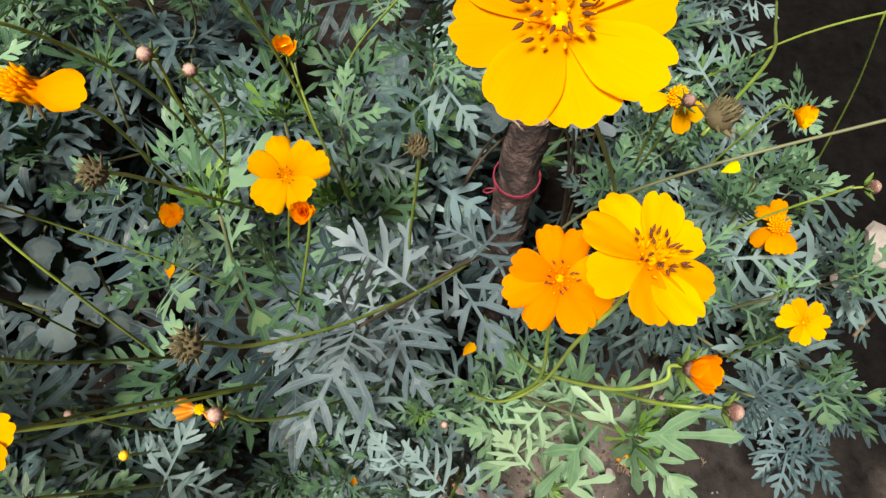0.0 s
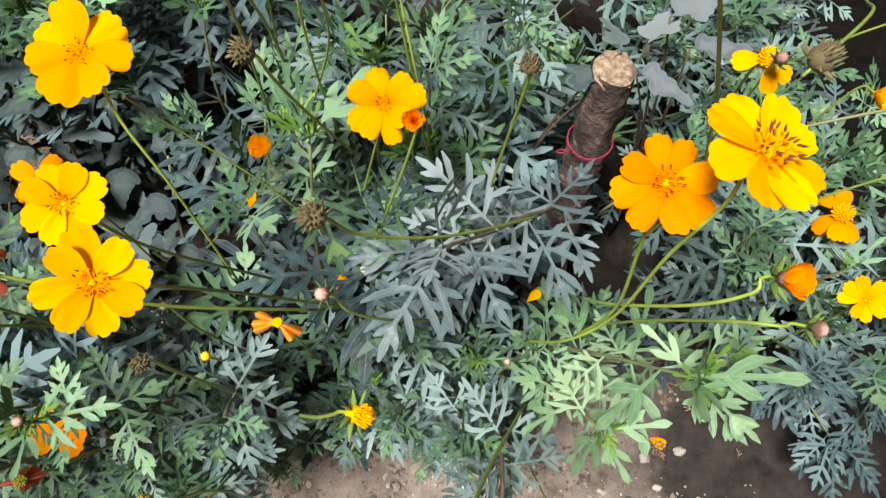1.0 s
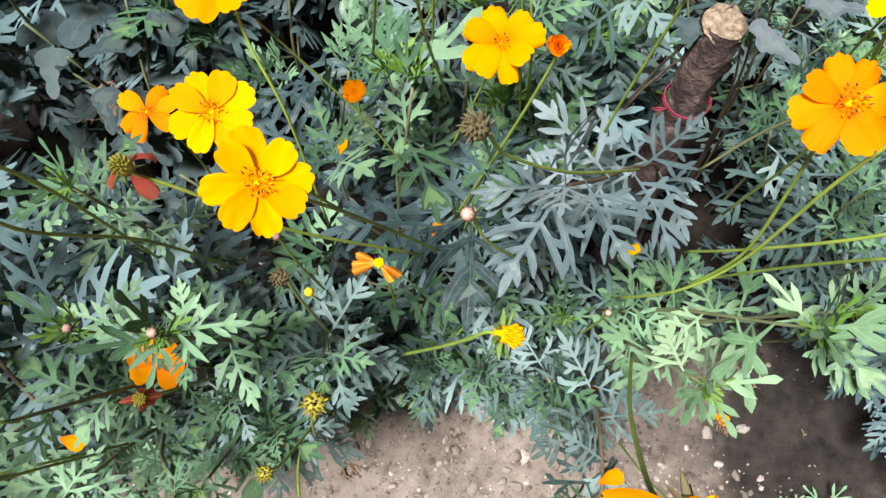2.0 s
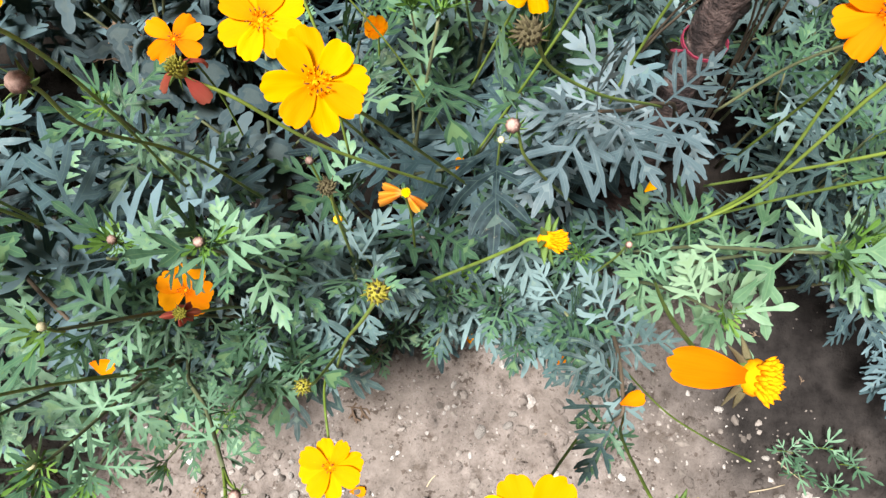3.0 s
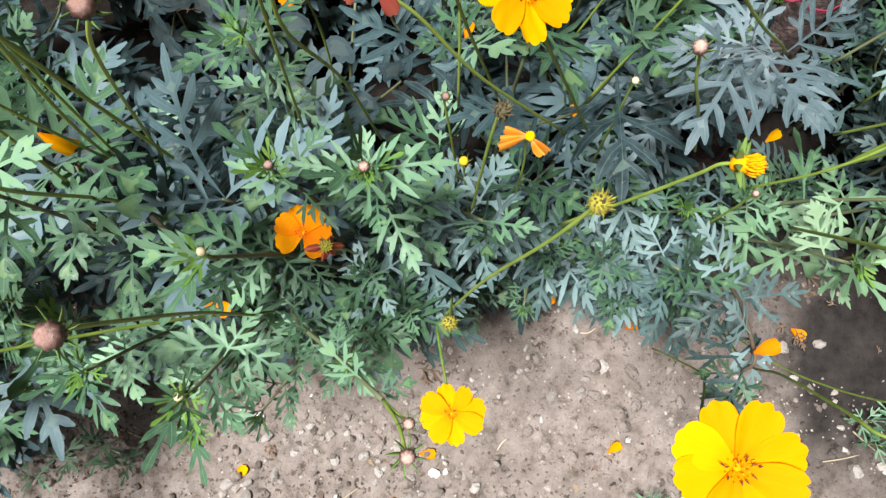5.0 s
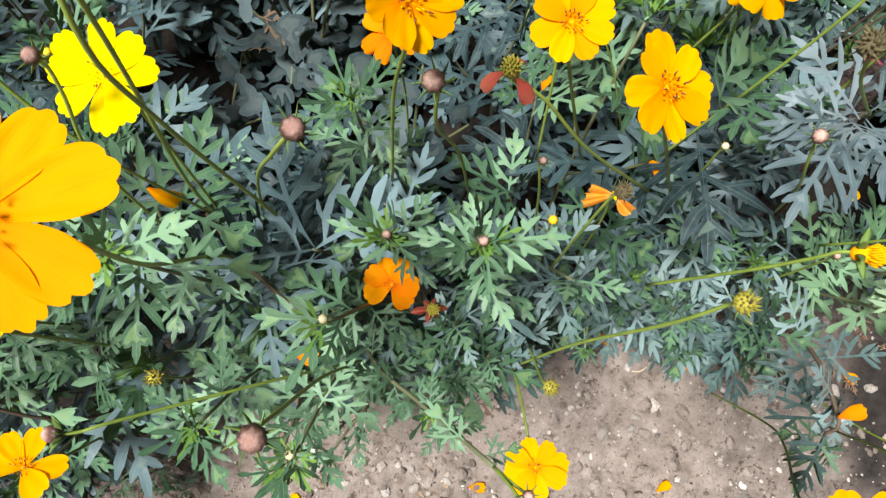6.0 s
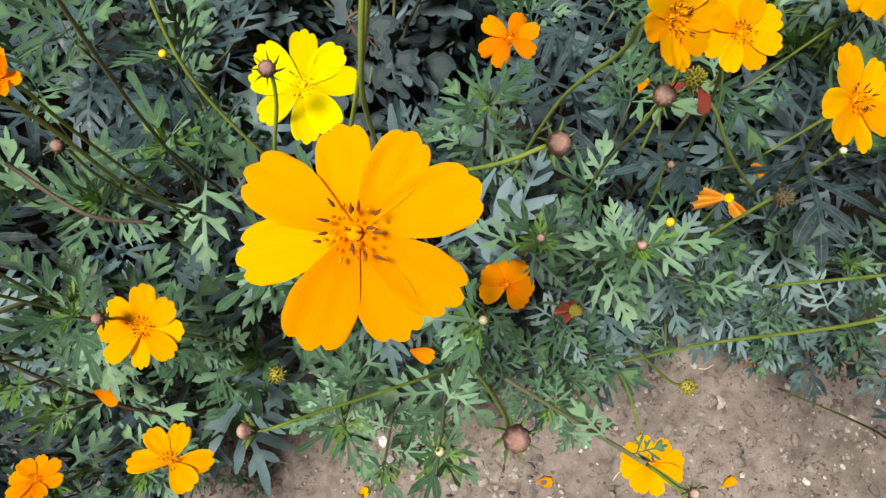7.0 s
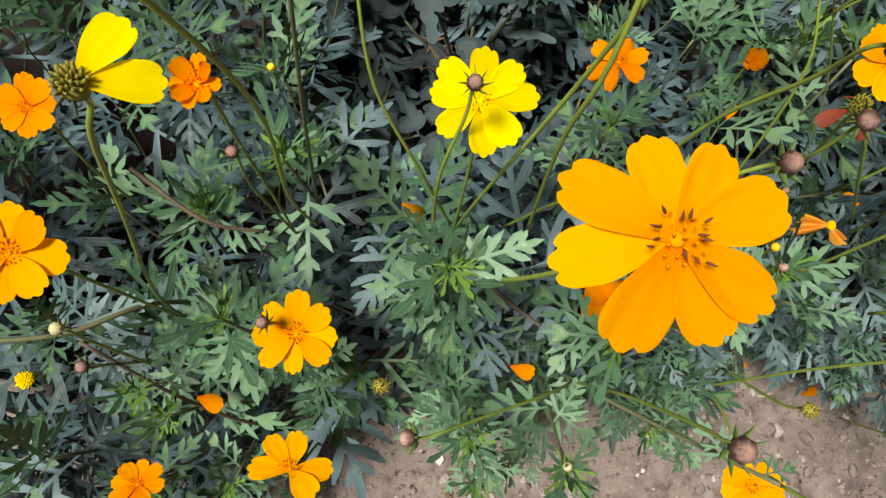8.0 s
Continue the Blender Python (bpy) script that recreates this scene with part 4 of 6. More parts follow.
def petal_mesh(seed, curve, cup):
    """A tooth-tipped petal of length 1 along x."""
    rnd = random.Random(seed)
    bm = bmesh.new()
    us = [0, 0.10, 0.22, 0.35, 0.48, 0.61, 0.73, 0.83, 0.91, 0.965, 1.0]
    nu, nv = len(us), 17
    phase = rnd.uniform(-0.5, 0.5)
    broad = rnd.uniform(0.94, 1.07)
    slant = rnd.uniform(-0.03, 0.03)
    teeth = [rnd.uniform(0.02, 0.075) * (1 if j % 4 == 2 else 0.15) for j in range(nv)]
    grid = []
    for u in us:
        half = 0.050 + 0.258 * math.sin(min(u / 0.78, 1.0) * math.pi / 2) ** 1.15
        line = []
        for j in range(nv):
            v = -1 + 2 * j / (nv - 1)
            w = math.sin(v * math.pi / 2)
            end = 0.72 + 0.28 * math.sqrt(max(0.0, 1 - w * w)) ** 0.8 + slant * w + 0.016 * math.cos(w * math.pi * 2.4 + phase) * (1 - w * w) - teeth[j] * (1 - w * w)
            x = u * (1 - u**1.5) + u * u**1.5 * end
            y = w * half * broad
            ridge = 0.006 * math.cos(w * math.pi * 2.0 + phase) * min(u * 2, 1) * (1 - 0.4 * u)
            z = curve * u * u + cup * w * w * half * 2 + ridge + 0.035 * u * noise.noise(Vector((u * 2.5, w * 2, seed)))
            line.append(bm.verts.new((x, y, z)))
        grid.append(line)
    uv = bm.loops.layers.uv.new("UVMap")
    for i in range(nu - 1):
        for j in range(nv - 1):
            f = bm.faces.new((grid[i][j], grid[i + 1][j], grid[i + 1][j + 1], grid[i][j + 1]))
            f.smooth = True
            for lp, (a, b) in zip(f.loops, ((i, j), (i + 1, j), (i + 1, j + 1), (i, j + 1))):
                lp[uv].uv = (us[a], b / (nv - 1))
    data = bpy.data.meshes.new("petal")
    bm.to_mesh(data)
    bm.free()
    return data


PETAL_MESH = {}
for colour, mat in PETAL.items():
    for shape, (curve, cup) in {"flat": (-0.06, 0.06), "cupped": (0.16, 0.16), "droop": (-0.30, -0.10), "curled": (-0.7, -0.8)}.items():
        made = [petal_mesh(i * 7 + len(colour), curve * f, cup) for i, f in enumerate((0.6, 1.0, 1.5, -0.2))]
        for me in made:
            me.materials.append(mat)
        PETAL_MESH[colour, shape] = made


def blob(bm, at, r, tall=1.0, sub=1, way=None):
    m = Matrix.Translation(at) @ (facing(way) if way is not None else Matrix.Identity(4)) @ Matrix.Diagonal((r, r, r * tall, 1))
    bmesh.ops.create_icosphere(bm, subdivisions=sub, radius=1.0, matrix=m)


def disc_mesh(name, seed, material, count=34, loose=False):
    """A dome of florets, of radius 1; loose: thin ones standing well apart."""
    rnd = random.Random(seed)
    bm = bmesh.new()
    blob(bm, (0, 0, -0.15), 0.26 if loose else 0.85, 0.5 if loose else 0.7, 2)
    for i in range(count):
        r = math.sqrt((i + 0.5) / count) * 0.92
        a = i * 2.39996
        z = 0.62 * (1 - r * r * 0.7)
        p = Vector((math.cos(a) * r, math.sin(a) * r, z * (0.45 if loose else 1.0)))
        way = Vector((p.x * 0.7 + rnd.uniform(-0.3, 0.3), p.y * 0.7 + rnd.uniform(-0.3, 0.3), 0.8))
        if loose:
            blob(bm, p, rnd.uniform(0.04, 0.065), rnd.uniform(2.0, 3.6), 1, way)
        else:
            blob(bm, p, rnd.uniform(0.10, 0.15), rnd.uniform(1.8, 3.0), 1, way)
    data = bpy.data.meshes.new(name)
    smooth(bm).to_mesh(data)
    bm.free()
    data.materials.append(material)
    return data


def spike_mesh(name, length, r, material, flat=1.0, bow=0.0):
    """A small pointed body along z."""
    bm = bmesh.new()
    rings = []
    for i, f in enumerate((0.55, 1.0, 0.9, 0.55, 0.12)):
        z = length * i / 4
        rings.append([bm.verts.new((math.cos(a) * r * f, math.sin(a) * r * f * flat + bow * (i / 4) ** 2, z)) for a in (k * math.tau / 6 for k in range(6))])
    for a, b in zip(rings, rings[1:]):
        for k in range(6):
            bm.faces.new((a[k], a[(k + 1) % 6], b[(k + 1) % 6], b[k]))
    bm.faces.new(rings[0][::-1])
    bm.faces.new(rings[-1])
    data = bpy.data.meshes.new(name)
    smooth(bm).to_mesh(data)
    bm.free()
    data.materials.append(material)
    return data


DISC = {c: [disc_mesh("disc", i, m, 60) for i in range(2)] for c, m in FLORET.items()}
DISC_OPEN = {c: [disc_mesh("disc", 20 + i, m, 22, True) for i in range(3)] for c, m in FLORET.items()}
DISC_GREEN = [disc_mesh("disc", 5 + i, M_SEED_GREEN, 30) for i in range(2)]
ANTHER = spike_mesh("anther", 1.0, 0.2, M_ANTHER)
BRACT = spike_mesh("bract", 1.0, 0.17, M_BRACT, 0.3, 0.18)
BRACT_DRY = spike_mesh("bract", 1.0, 0.14, M_SEED, 0.35, 0.25)
ACHENE = spike_mesh("achene", 1.0, 0.17, M_SEED, 1.0, 0.2)
ACHENE_GREEN = spike_mesh("achene", 1.0, 0.13, M_SEED_GREEN, 1.0, 0.1)


def stalk_line(head, face, ends):
    """From under a head through the given places."""
    back = -Vector(face).normalized()
    pts = [Vector((0, 0, 0)), back * 0.012]
    pts += [Vector(e) - Vector(head) for e in ends]
    return spline(pts, 6)


def add_stalk(thing, head, face, ends, r=0.0011, material=None):
    line = stalk_line(head, face, ends)
    part("stalk", tube(line, r * 0.88, r * 1.1, 7), material or M_STALK, thing)


def add_bracts(thing, turn, count, length, tilt, mesh, at=0.0):
    for k in range(count):
        m = turn @ Matrix.Rotation(k * math.tau / count + 0.3, 4, "Z") @ Matrix.Translation((length * 0.12, 0, at)) @ Matrix.Rotation(tilt, 4, "Y") @ Matrix.Scale(length, 4)
        part("bract", mesh, None, thing, m=m)


def cosmos_flower(at, across, face, colour, ends=(), petals=8, spin=0.0, shape="flat", rise=0.12, seed=0, missing=(), label="", rows=1, anthers=10, disc=0.13, stalk_r=0.0011, tall=1.0, width=0.95):
    rnd = random.Random(seed * 31 + 7)
    thing = new("cosmos_flower")
    thing.location = at
    turn = facing(face, spin)
    for layer in range(rows):
        for k in range(petals):
            if layer == 0 and k in missing:
                continue
            a = (k + 0.5 * layer) * math.tau / petals + rnd.uniform(-0.13, 0.13)
            size = across / 2 * rnd.uniform(0.90, 1.06) * (1 - 0.26 * layer)
            lift = rise + layer * 0.3 + (0.07 if k % 2 else 0.0) + rnd.uniform(-0.06, 0.06)
            m = turn @ Matrix.Translation((0, 0, 0.0012 * layer + (0.0007 if k % 2 else 0))) @ Matrix.Rotation(a, 4, "Z") @ Matrix.Rotation(-lift, 4, "Y") @ Matrix.Rotation(rnd.uniform(-0.17, 0.17), 4, "X") @ Matrix.Diagonal((size, size * (8.6 / petals if petals < 8 else 1.0) * rnd.uniform(0.88, 1.10) * width, size, 1))
            part("petal", rnd.choice(PETAL_MESH[colour, shape]), None, thing, m=m)
    r = across * disc * 0.85
    core = part("disc", DISC_OPEN[colour][seed % 3], None, thing, m=turn @ Matrix.Translation((0, 0, r * 0.3)) @ Matrix.Diagonal((r, r, r * tall, 1)))
    for k in range(anthers):
        a = k * 2.4 + rnd.uniform(-0.3, 0.3)
        q = rnd.uniform(0.30, 1.05)
        m = Matrix.Translation((math.cos(a) * q, math.sin(a) * q, 0.46 - 0.10 * q)) @ Matrix.Rotation(a + rnd.uniform(-0.5, 0.5), 4, "Z") @ Matrix.Rotation(rnd.uniform(0.9, 1.45), 4, "Y") @ Matrix.Diagonal((0.30, 0.30, rnd.uniform(0.26, 0.40), 1))
        part("anther", ANTHER, None, core, m=m)
    add_bracts(thing, turn, 8, across * 0.15, 1.2 - 1.5 * min(rise, 0.0), BRACT, -0.0045)
    bm = bmesh.new()
    blob(bm, (0, 0, -0.55), 0.72, 1.1, 2)
    part("calyx", smooth(bm), M_BRACT, thing, m=turn @ Matrix.Scale(across * 0.06, 4))
    if ends:
        add_stalk(thing, at, face, ends, stalk_r)
    names = {"yellow": "yellow", "lemon": "lemon-yellow", "gold": "golden-orange", "orange": "deep orange"}
    return tagged(thing, label or f"open {names[colour]} cosmos flower on a thin green stalk", "flower", "cosmos flowers")


def bud(at, across, face, ends=(), material=None, label="round pinkish-brown cosmos bud on a green stalk", seed=0, open_tip=None, stalk_r=0.0010, leafy_size=0.9):
    thing = new("cosmos_bud")
    thing.location = at
    turn = facing(face, seed * 1.3)
    bm = bmesh.new()
    blob(bm, (0, 0, 0), 1.0, 1.08, 3)
    for v in bm.verts:
        a = math.atan2(v.co.y, v.co.x)
        ring = math.hypot(v.co.x, v.co.y)
        v.co += Vector((v.co.x, v.co.y, 0)) * 0.09 * math.cos(8 * a) * ring
    part("bud_body", smooth(bm), material or M_BUD, thing, m=turn @ Matrix.Scale(across * (0.3 if open_tip else 0.42), 4))
    add_bracts(thing, turn @ Matrix.Translation((0, 0, -across * 0.42)), 8, across * leafy_size, 0.7 + leafy_size / 3, BRACT)
    if open_tip:
        for k in range(6):
            m = turn @ Matrix.Rotation(k * 1.05, 4, "Z") @ Matrix.Translation((across * 0.14, 0, -across * 0.1)) @ Matrix.Rotation(-1.0 - 0.12 * (k % 3), 4, "Y") @ Matrix.Diagonal((across * 1.05, across * 1.5, across * 1.05, 1))
            part("petal", PETAL_MESH[open_tip, "cupped"][k % 4], None, thing, m=m)
    if ends:
        add_stalk(thing, at, face, ends, stalk_r)
    return tagged(thing, label, "bud", "cosmos buds")


def seed_head(at, across, face, ends=(), green=False, seed=0, label="", count=30, stalk_r=0.0011, splay=0.75):
    rnd = random.Random(seed + 50)
    thing = new("seed_head")
    thing.location = at
    turn = facing(face)
    bm = bmesh.new()
    blob(bm, (0, 0, -0.05), 0.68, 0.85, 2)
    part("core", smooth(bm), M_SEED_GREEN if green else M_SEED, thing, m=turn @ Matrix.Scale(across / 2, 4))
    for k in range(count):
        a, q = k * 2.39996, math.sqrt((k + 0.5) / count)
        m = turn @ Matrix.Rotation(a, 4, "Z") @ Matrix.Translation((q * across * 0.27, 0, across * 0.16 * (1 - q * q))) @ Matrix.Rotation(q * splay + rnd.uniform(-0.15, 0.15), 4, "Y") @ Matrix.Scale(across * rnd.uniform(0.24, 0.34), 4)
        part("achene", ACHENE_GREEN if green and k % 3 else ACHENE, None, thing, m=m)
    add_bracts(thing, turn, 8, across * 0.5, 1.45, BRACT if green else BRACT_DRY, -across * 0.15)
    if ends:
        add_stalk(thing, at, face, ends, stalk_r)
    return tagged(thing, label or ("yellow-green cosmos seed head past flowering" if green else "dry brown bristly cosmos seed head"), "seed head", "cosmos seed heads")


def spent_flower(at, across, face, colour, angles, ends=(), seed=0, shape="curled", label="wilted cosmos flower with few petals", red=0, green=False, disc=0.011, rise=-0.15, tall=1.0, star=0.0, slim=0.95):
    rnd = random.Random(seed + 90)
    thing = new("wilted_flower")
    thing.location = at
    turn = facing(face)
    for k, a in enumerate(angles):
        m = turn @ Matrix.Rotation(radians(a), 4, "Z") @ Matrix.Translation((disc * 0.3, 0, 0)) @ Matrix.Rotation(-rise + rnd.uniform(-0.15, 0.15), 4, "Y") @ Matrix.Diagonal((across / 2, across / 2 * (0.6 if shape == "curled" else slim), across / 2, 1))
        part("petal", PETAL_MESH[colour, shape][k % 4], None, thing, m=m)
    for k in range(red):
        m = turn @ Matrix.Rotation(k * 2.1 + 3.5, 4, "Z") @ Matrix.Translation((disc * 0.7, 0, -disc * 0.5)) @ Matrix.Rotation(0.55, 4, "Y") @ Matrix.Diagonal((across * 0.42, across * 0.36, across * 0.42, 1))
        part("petal", PETAL_MESH["red", "droop"][k % 4], None, thing, "faded dull red petal", m=m)
    part("disc", (DISC_GREEN if green else DISC[colour if colour in DISC else "lemon"])[seed % 2], None, thing, m=turn @ Matrix.Diagonal((disc, disc, disc * tall, 1)))
    if star:
        add_bracts(thing, turn, 8, star, 1.3, BRACT, -disc * 0.6)
    else:
        add_bracts(thing, turn, 7, disc * 1.6, 2.0, BRACT if red else BRACT_DRY, -disc * 0.4)
    bm = bmesh.new()
    blob(bm, (0, 0, -0.5), 0.75, 1.0, 2)
    part("calyx", smooth(bm), M_BRACT, thing, m=turn @ Matrix.Scale(disc, 4))
    if ends:
        add_stalk(thing, at, face, ends)
    return tagged(thing, label, "flower", "cosmos flowers")


def fallen_petal(at, length, face, spin, colour="orange", shape="cupped", kind=1, on="on the soil"):
    m = Matrix.Translation(at) @ facing(face, spin) @ Matrix.Translation((-length / 2, 0, 0)) @ Matrix.Scale(length, 4)
    ob = part("fallen_petal", PETAL_MESH[colour, shape][kind % 4], None, m=m)
    return tagged(ob, f"fallen {'orange' if colour == 'orange' else 'yellow'} cosmos petal lying {on}", "petal", "fallen petals")


UP = (0.0, -0.35, 0.94)
# flowers near the stake
cosmos_flower((0.057, 0.276, 0.838), 0.067, (-0.05, -0.30, 0.95), "yellow", [(0.085, 0.300, 0.76), (0.12, 0.323, 0.66), (0.145, 0.347, 0.55), (0.14, 0.37, 0.4)], 8, 0.2, seed=1, disc=0.20, anthers=18, width=1.08)
cosmos_flower((0.103, 0.244, 0.750), 0.058, (0.20, 0.0, 0.97), "yellow", [(0.101, 0.242, 0.71), (0.092, 0.24, 0.66), (0.09, 0.246, 0.55), (0.07, 0.25, 0.48), (0.05, 0.28, 0.38)], 8, 0.5, seed=2, disc=0.20, anthers=22, rise=0.08, tall=1.35)
cosmos_flower((0.078, 0.256, 0.703), 0.050, (-0.10, -0.40, 0.92), "orange", [(0.082, 0.25, 0.64), (0.088, 0.247, 0.56), (0.075, 0.25, 0.49)], 8, 0.3, seed=3, disc=0.18, rise=0.15, shape="droop", rows=1)
cosmos_flower((0.328, 0.325, 0.445), 0.042, (-0.25, -0.35, 0.9), "yellow", [(0.33, 0.33, 0.38), (0.335, 0.35, 0.25)], 8, 0.1, seed=4, anthers=4, width=0.82)
spent_flower((0.367, 0.452, 0.373), 0.056, (-0.3, -0.1, 0.95), "orange", (80, 120, 200, 250, 290), [(0.37, 0.455, 0.30), (0.36, 0.45, 0.18)], 1, "droop", "drooping orange cosmos flower with narrow petals")
bud((0.136, 0.219, 0.689), 0.013, (0.5, -0.35, 0.8), [(0.128, 0.218, 0.672), (0.11, 0.222, 0.64), (0.09, 0.255, 0.55), (0.085, 0.295, 0.46)], M_BUD, "half-open orange cosmos bud on a green stalk", 1, "orange")
bud((0.162, 0.206, 0.664), 0.0105, (0.75, -0.35, 0.55), [(0.150, 0.210, 0.653), (0.132, 0.217, 0.635), (0.117, 0.25, 0.54), (0.10, 0.28, 0.44)], seed=2)
cosmos_flower((0.314, 0.478, 0.527), 0.034, (0.55, -0.75, 0.4), "yellow", [(0.30, 0.49, 0.49), (0.285, 0.50, 0.38)], 7, 0.0, "cupped", 0.7, 5, anthers=4)
spent_flower((0.186, 0.430, 0.606), 0.046, (0.1, -0.45, 0.85), "yellow", (190, 285, 330), [(0.19, 0.45, 0.55), (0.20, 0.467, 0.46)], 2, "flat", "ragged golden-yellow cosmos flower with three petals", disc=0.008)
bud((0.185, 0.413, 0.625), 0.011, (0.1, -0.3, 0.95), [(0.19, 0.43, 0.57), (0.20, 0.46, 0.46)], M_BUD_DARK, "round dark brown cosmos bud on a green stalk", 3)
seed_head((0.17, 0.352, 0.692), 0.025, (0.45, 0.25, 0.80), [(0.21, 0.40, 0.68), (0.27, 0.50, 0.60), (0.342, 0.626, 0.5)], seed=1, splay=0.25, label="large closed brown cosmos seed head")
seed_head((0.013, 0.340, 0.680), 0.017, (-0.05, 0.1, 1.0), [(0.010, 0.345, 0.62), (0.003, 0.352, 0.53), (0.0, 0.359, 0.42)], seed=24, splay=0.2, label="closed brown cosmos head fading on a straight green stalk")
bud((-0.115, 0.390, 0.678), 0.0095, (0.2, -0.3, 0.9), [(-0.13, 0.43, 0.58), (-0.17, 0.47, 0.45)], seed=5)
bud((-0.133, 0.387, 0.694), 0.0105, (-0.2, -0.3, 0.9), [(-0.133, 0.394, 0.64), (-0.138, 0.415, 0.55), (-0.143, 0.448, 0.44)], seed=6)
bud((-0.079, 0.454, 0.622), 0.012, (0.0, -0.3, 0.95), [(-0.066, 0.43, 0.57), (-0.057, 0.43, 0.5), (-0.053, 0.441, 0.42)], M_BUD_YELLOW, "half-open golden cosmos bud on a green stalk", 7, "gold")
spent_flower((-0.154, 0.326, 0.743), 0.062, (-0.45, -0.2, 0.85), "orange", (348,), [(-0.165, 0.37, 0.66), (-0.19, 0.42, 0.5)], 3, "cupped", "wilting orange cosmos flower with ragged yellow centre", disc=0.0078, tall=1.9, rise=-0.2)
cosmos_flower((-0.083, 0.389, 0.566), 0.060, (-0.15, -0.35, 0.90), "yellow", [(-0.095, 0.40, 0.5), (-0.12, 0.415, 0.38)], 8, 0.3, "droop", 0.25, 6, (), "ragged golden-yellow cosmos flower with uneven petals")
cosmos_flower((-0.050, 0.318, 0.645), 0.024, (-0.05, -0.35, 0.9), "orange", [(-0.065, 0.325, 0.56), (-0.107, 0.335, 0.38)], 8, 0.3, "cupped", 0.9, 7, rows=2, anthers=4, label="small half-open deep orange cosmos flower")
cosmos_flower((-0.214, 0.427, 0.435), 0.028, (0.0, -0.5, 0.85), "orange", [(-0.215, 0.435, 0.36), (-0.21, 0.44, 0.22)], 7, 0.2, "cupped", 0.4, 8, anthers=3, label="small deep orange cosmos flower low among leaves")
seed_head((-0.131, 0.300, 0.716), 0.018, (-0.3, -0.5, 0.8), [(-0.134, 0.330, 0.66), (-0.133, 0.365, 0.58), (-0.123, 0.425, 0.44)], seed=2)
seed_head((-0.088, 0.230, 0.684), 0.020, (-0.45, -0.35, 0.8), [(-0.07, 0.242, 0.645), (-0.03, 0.275, 0.585), (0.02, 0.33, 0.51), (0.051, 0.374, 0.45)], seed=3)
bud((-0.087, 0.209, 0.635), 0.0100, (-0.3, -0.35, 0.85), [(-0.076, 0.213, 0.60), (-0.056, 0.228, 0.55), (-0.018, 0.272, 0.44)], seed=8)
# middle of the bed
spent_flower((-0.155, 0.247, 0.462), 0.036, (0.15, -0.3, 0.9), "peach", (165, 190, 205, 315, 340), [(-0.152, 0.255, 0.40), (-0.15, 0.265, 0.28)], 4, "curled", "shrivelled pale orange cosmos flower", disc=0.0040, rise=0.1)
bud((-0.202, 0.212, 0.469), 0.0085, (0, -0.2, 1), [(-0.198, 0.225, 0.40), (-0.19, 0.24, 0.3)], M_BUD_YELLOW, "tiny round yellow cosmos bud", 9)
spent_flower((-0.059, 0.149, 0.626), 0.04, (0.8, -0.15, 0.5), "yellow", (), [(-0.075, 0.152, 0.605), (-0.092, 0.158, 0.56), (-0.124, 0.177, 0.46)], 10, "flat", "closing yellow cosmos head with spread green bracts", disc=0.0058, tall=1.9, star=0.013)
cosmos_flower((-0.258, 0.342, 0.652), 0.066, (0.05, -0.45, 0.88), "gold", [(-0.245, 0.325, 0.61), (-0.226, 0.31, 0.55), (-0.217, 0.304, 0.40)], 7, 0.9, "droop", 0.15, 9, rows=1)
cosmos_flower((-0.184, 0.185, 0.682), 0.052, (0.45, -0.30, 0.82), "yellow", [(-0.175, 0.20, 0.645), (-0.153, 0.225, 0.58), (-0.103, 0.277, 0.43)], 8, 0.3, seed=10, disc=0.17, tall=1.2)
cosmos_flower((-0.229, 0.238, 0.655), 0.049, (0.1, -0.35, 0.9), "yellow", [(-0.215, 0.25, 0.58), (-0.18, 0.30, 0.42)], 8, 0.55, seed=11, disc=0.16, tall=1.2)
spent_flower((-0.256, 0.191, 0.669), 0.040, (-0.1, -0.2, 0.95), "yellow", (), [(-0.235, 0.197, 0.64), (-0.197, 0.215, 0.57), (-0.124, 0.269, 0.44)], 5, "flat", "faded cosmos head with hanging dull red petals", 3, True, 0.0055, tall=1.5)
seed_head((-0.183, 0.167, 0.612), 0.014, (0.1, -0.4, 0.9), [(-0.187, 0.18, 0.54), (-0.19, 0.20, 0.4)], seed=4)
bud((-0.221, 0.231, 0.521), 0.0075, (0.1, -0.3, 0.95), [(-0.215, 0.235, 0.46), (-0.205, 0.25, 0.35)], seed=11)
seed_head((-0.138, 0.093, 0.667), 0.015, (0.0, -0.3, 0.95), [(-0.150, 0.10, 0.60), (-0.175, 0.115, 0.48), (-0.2, 0.128, 0.33)], True, 5)
seed_head((-0.192, 0.076, 0.505), 0.015, (-0.1, -0.3, 0.9), [(-0.192, 0.09, 0.46), (-0.194, 0.14, 0.36)], True, 6)
bud((-0.253, 0.133, 0.587), 0.0078, (0.1, -0.2, 0.95), [(-0.253, 0.14, 0.55)], seed=12)
bud((-0.310, 0.132, 0.571), 0.0070, (0.0, -0.2, 0.95), [(-0.310, 0.14, 0.54)], seed=13)
bud((0.030, 0.240, 0.443), 0.0072, (0.0, -0.2, 0.95), [(0.032, 0.25, 0.39), (0.03, 0.27, 0.28)], seed=14)
bud((-0.087, 0.281, 0.506), 0.0065, (0.0, -0.2, 0.95), [(-0.085, 0.29, 0.45), (-0.08, 0.31, 0.33)], M_BUD_PALE, "tiny pale cream cosmos bud", 15)
bud((-0.335, 0.076, 0.564), 0.0065, (0.0, -0.1, 1), [(-0.335, 0.08, 0.54)], M_BUD_PALE, "tiny pale cream cosmos bud", 16)
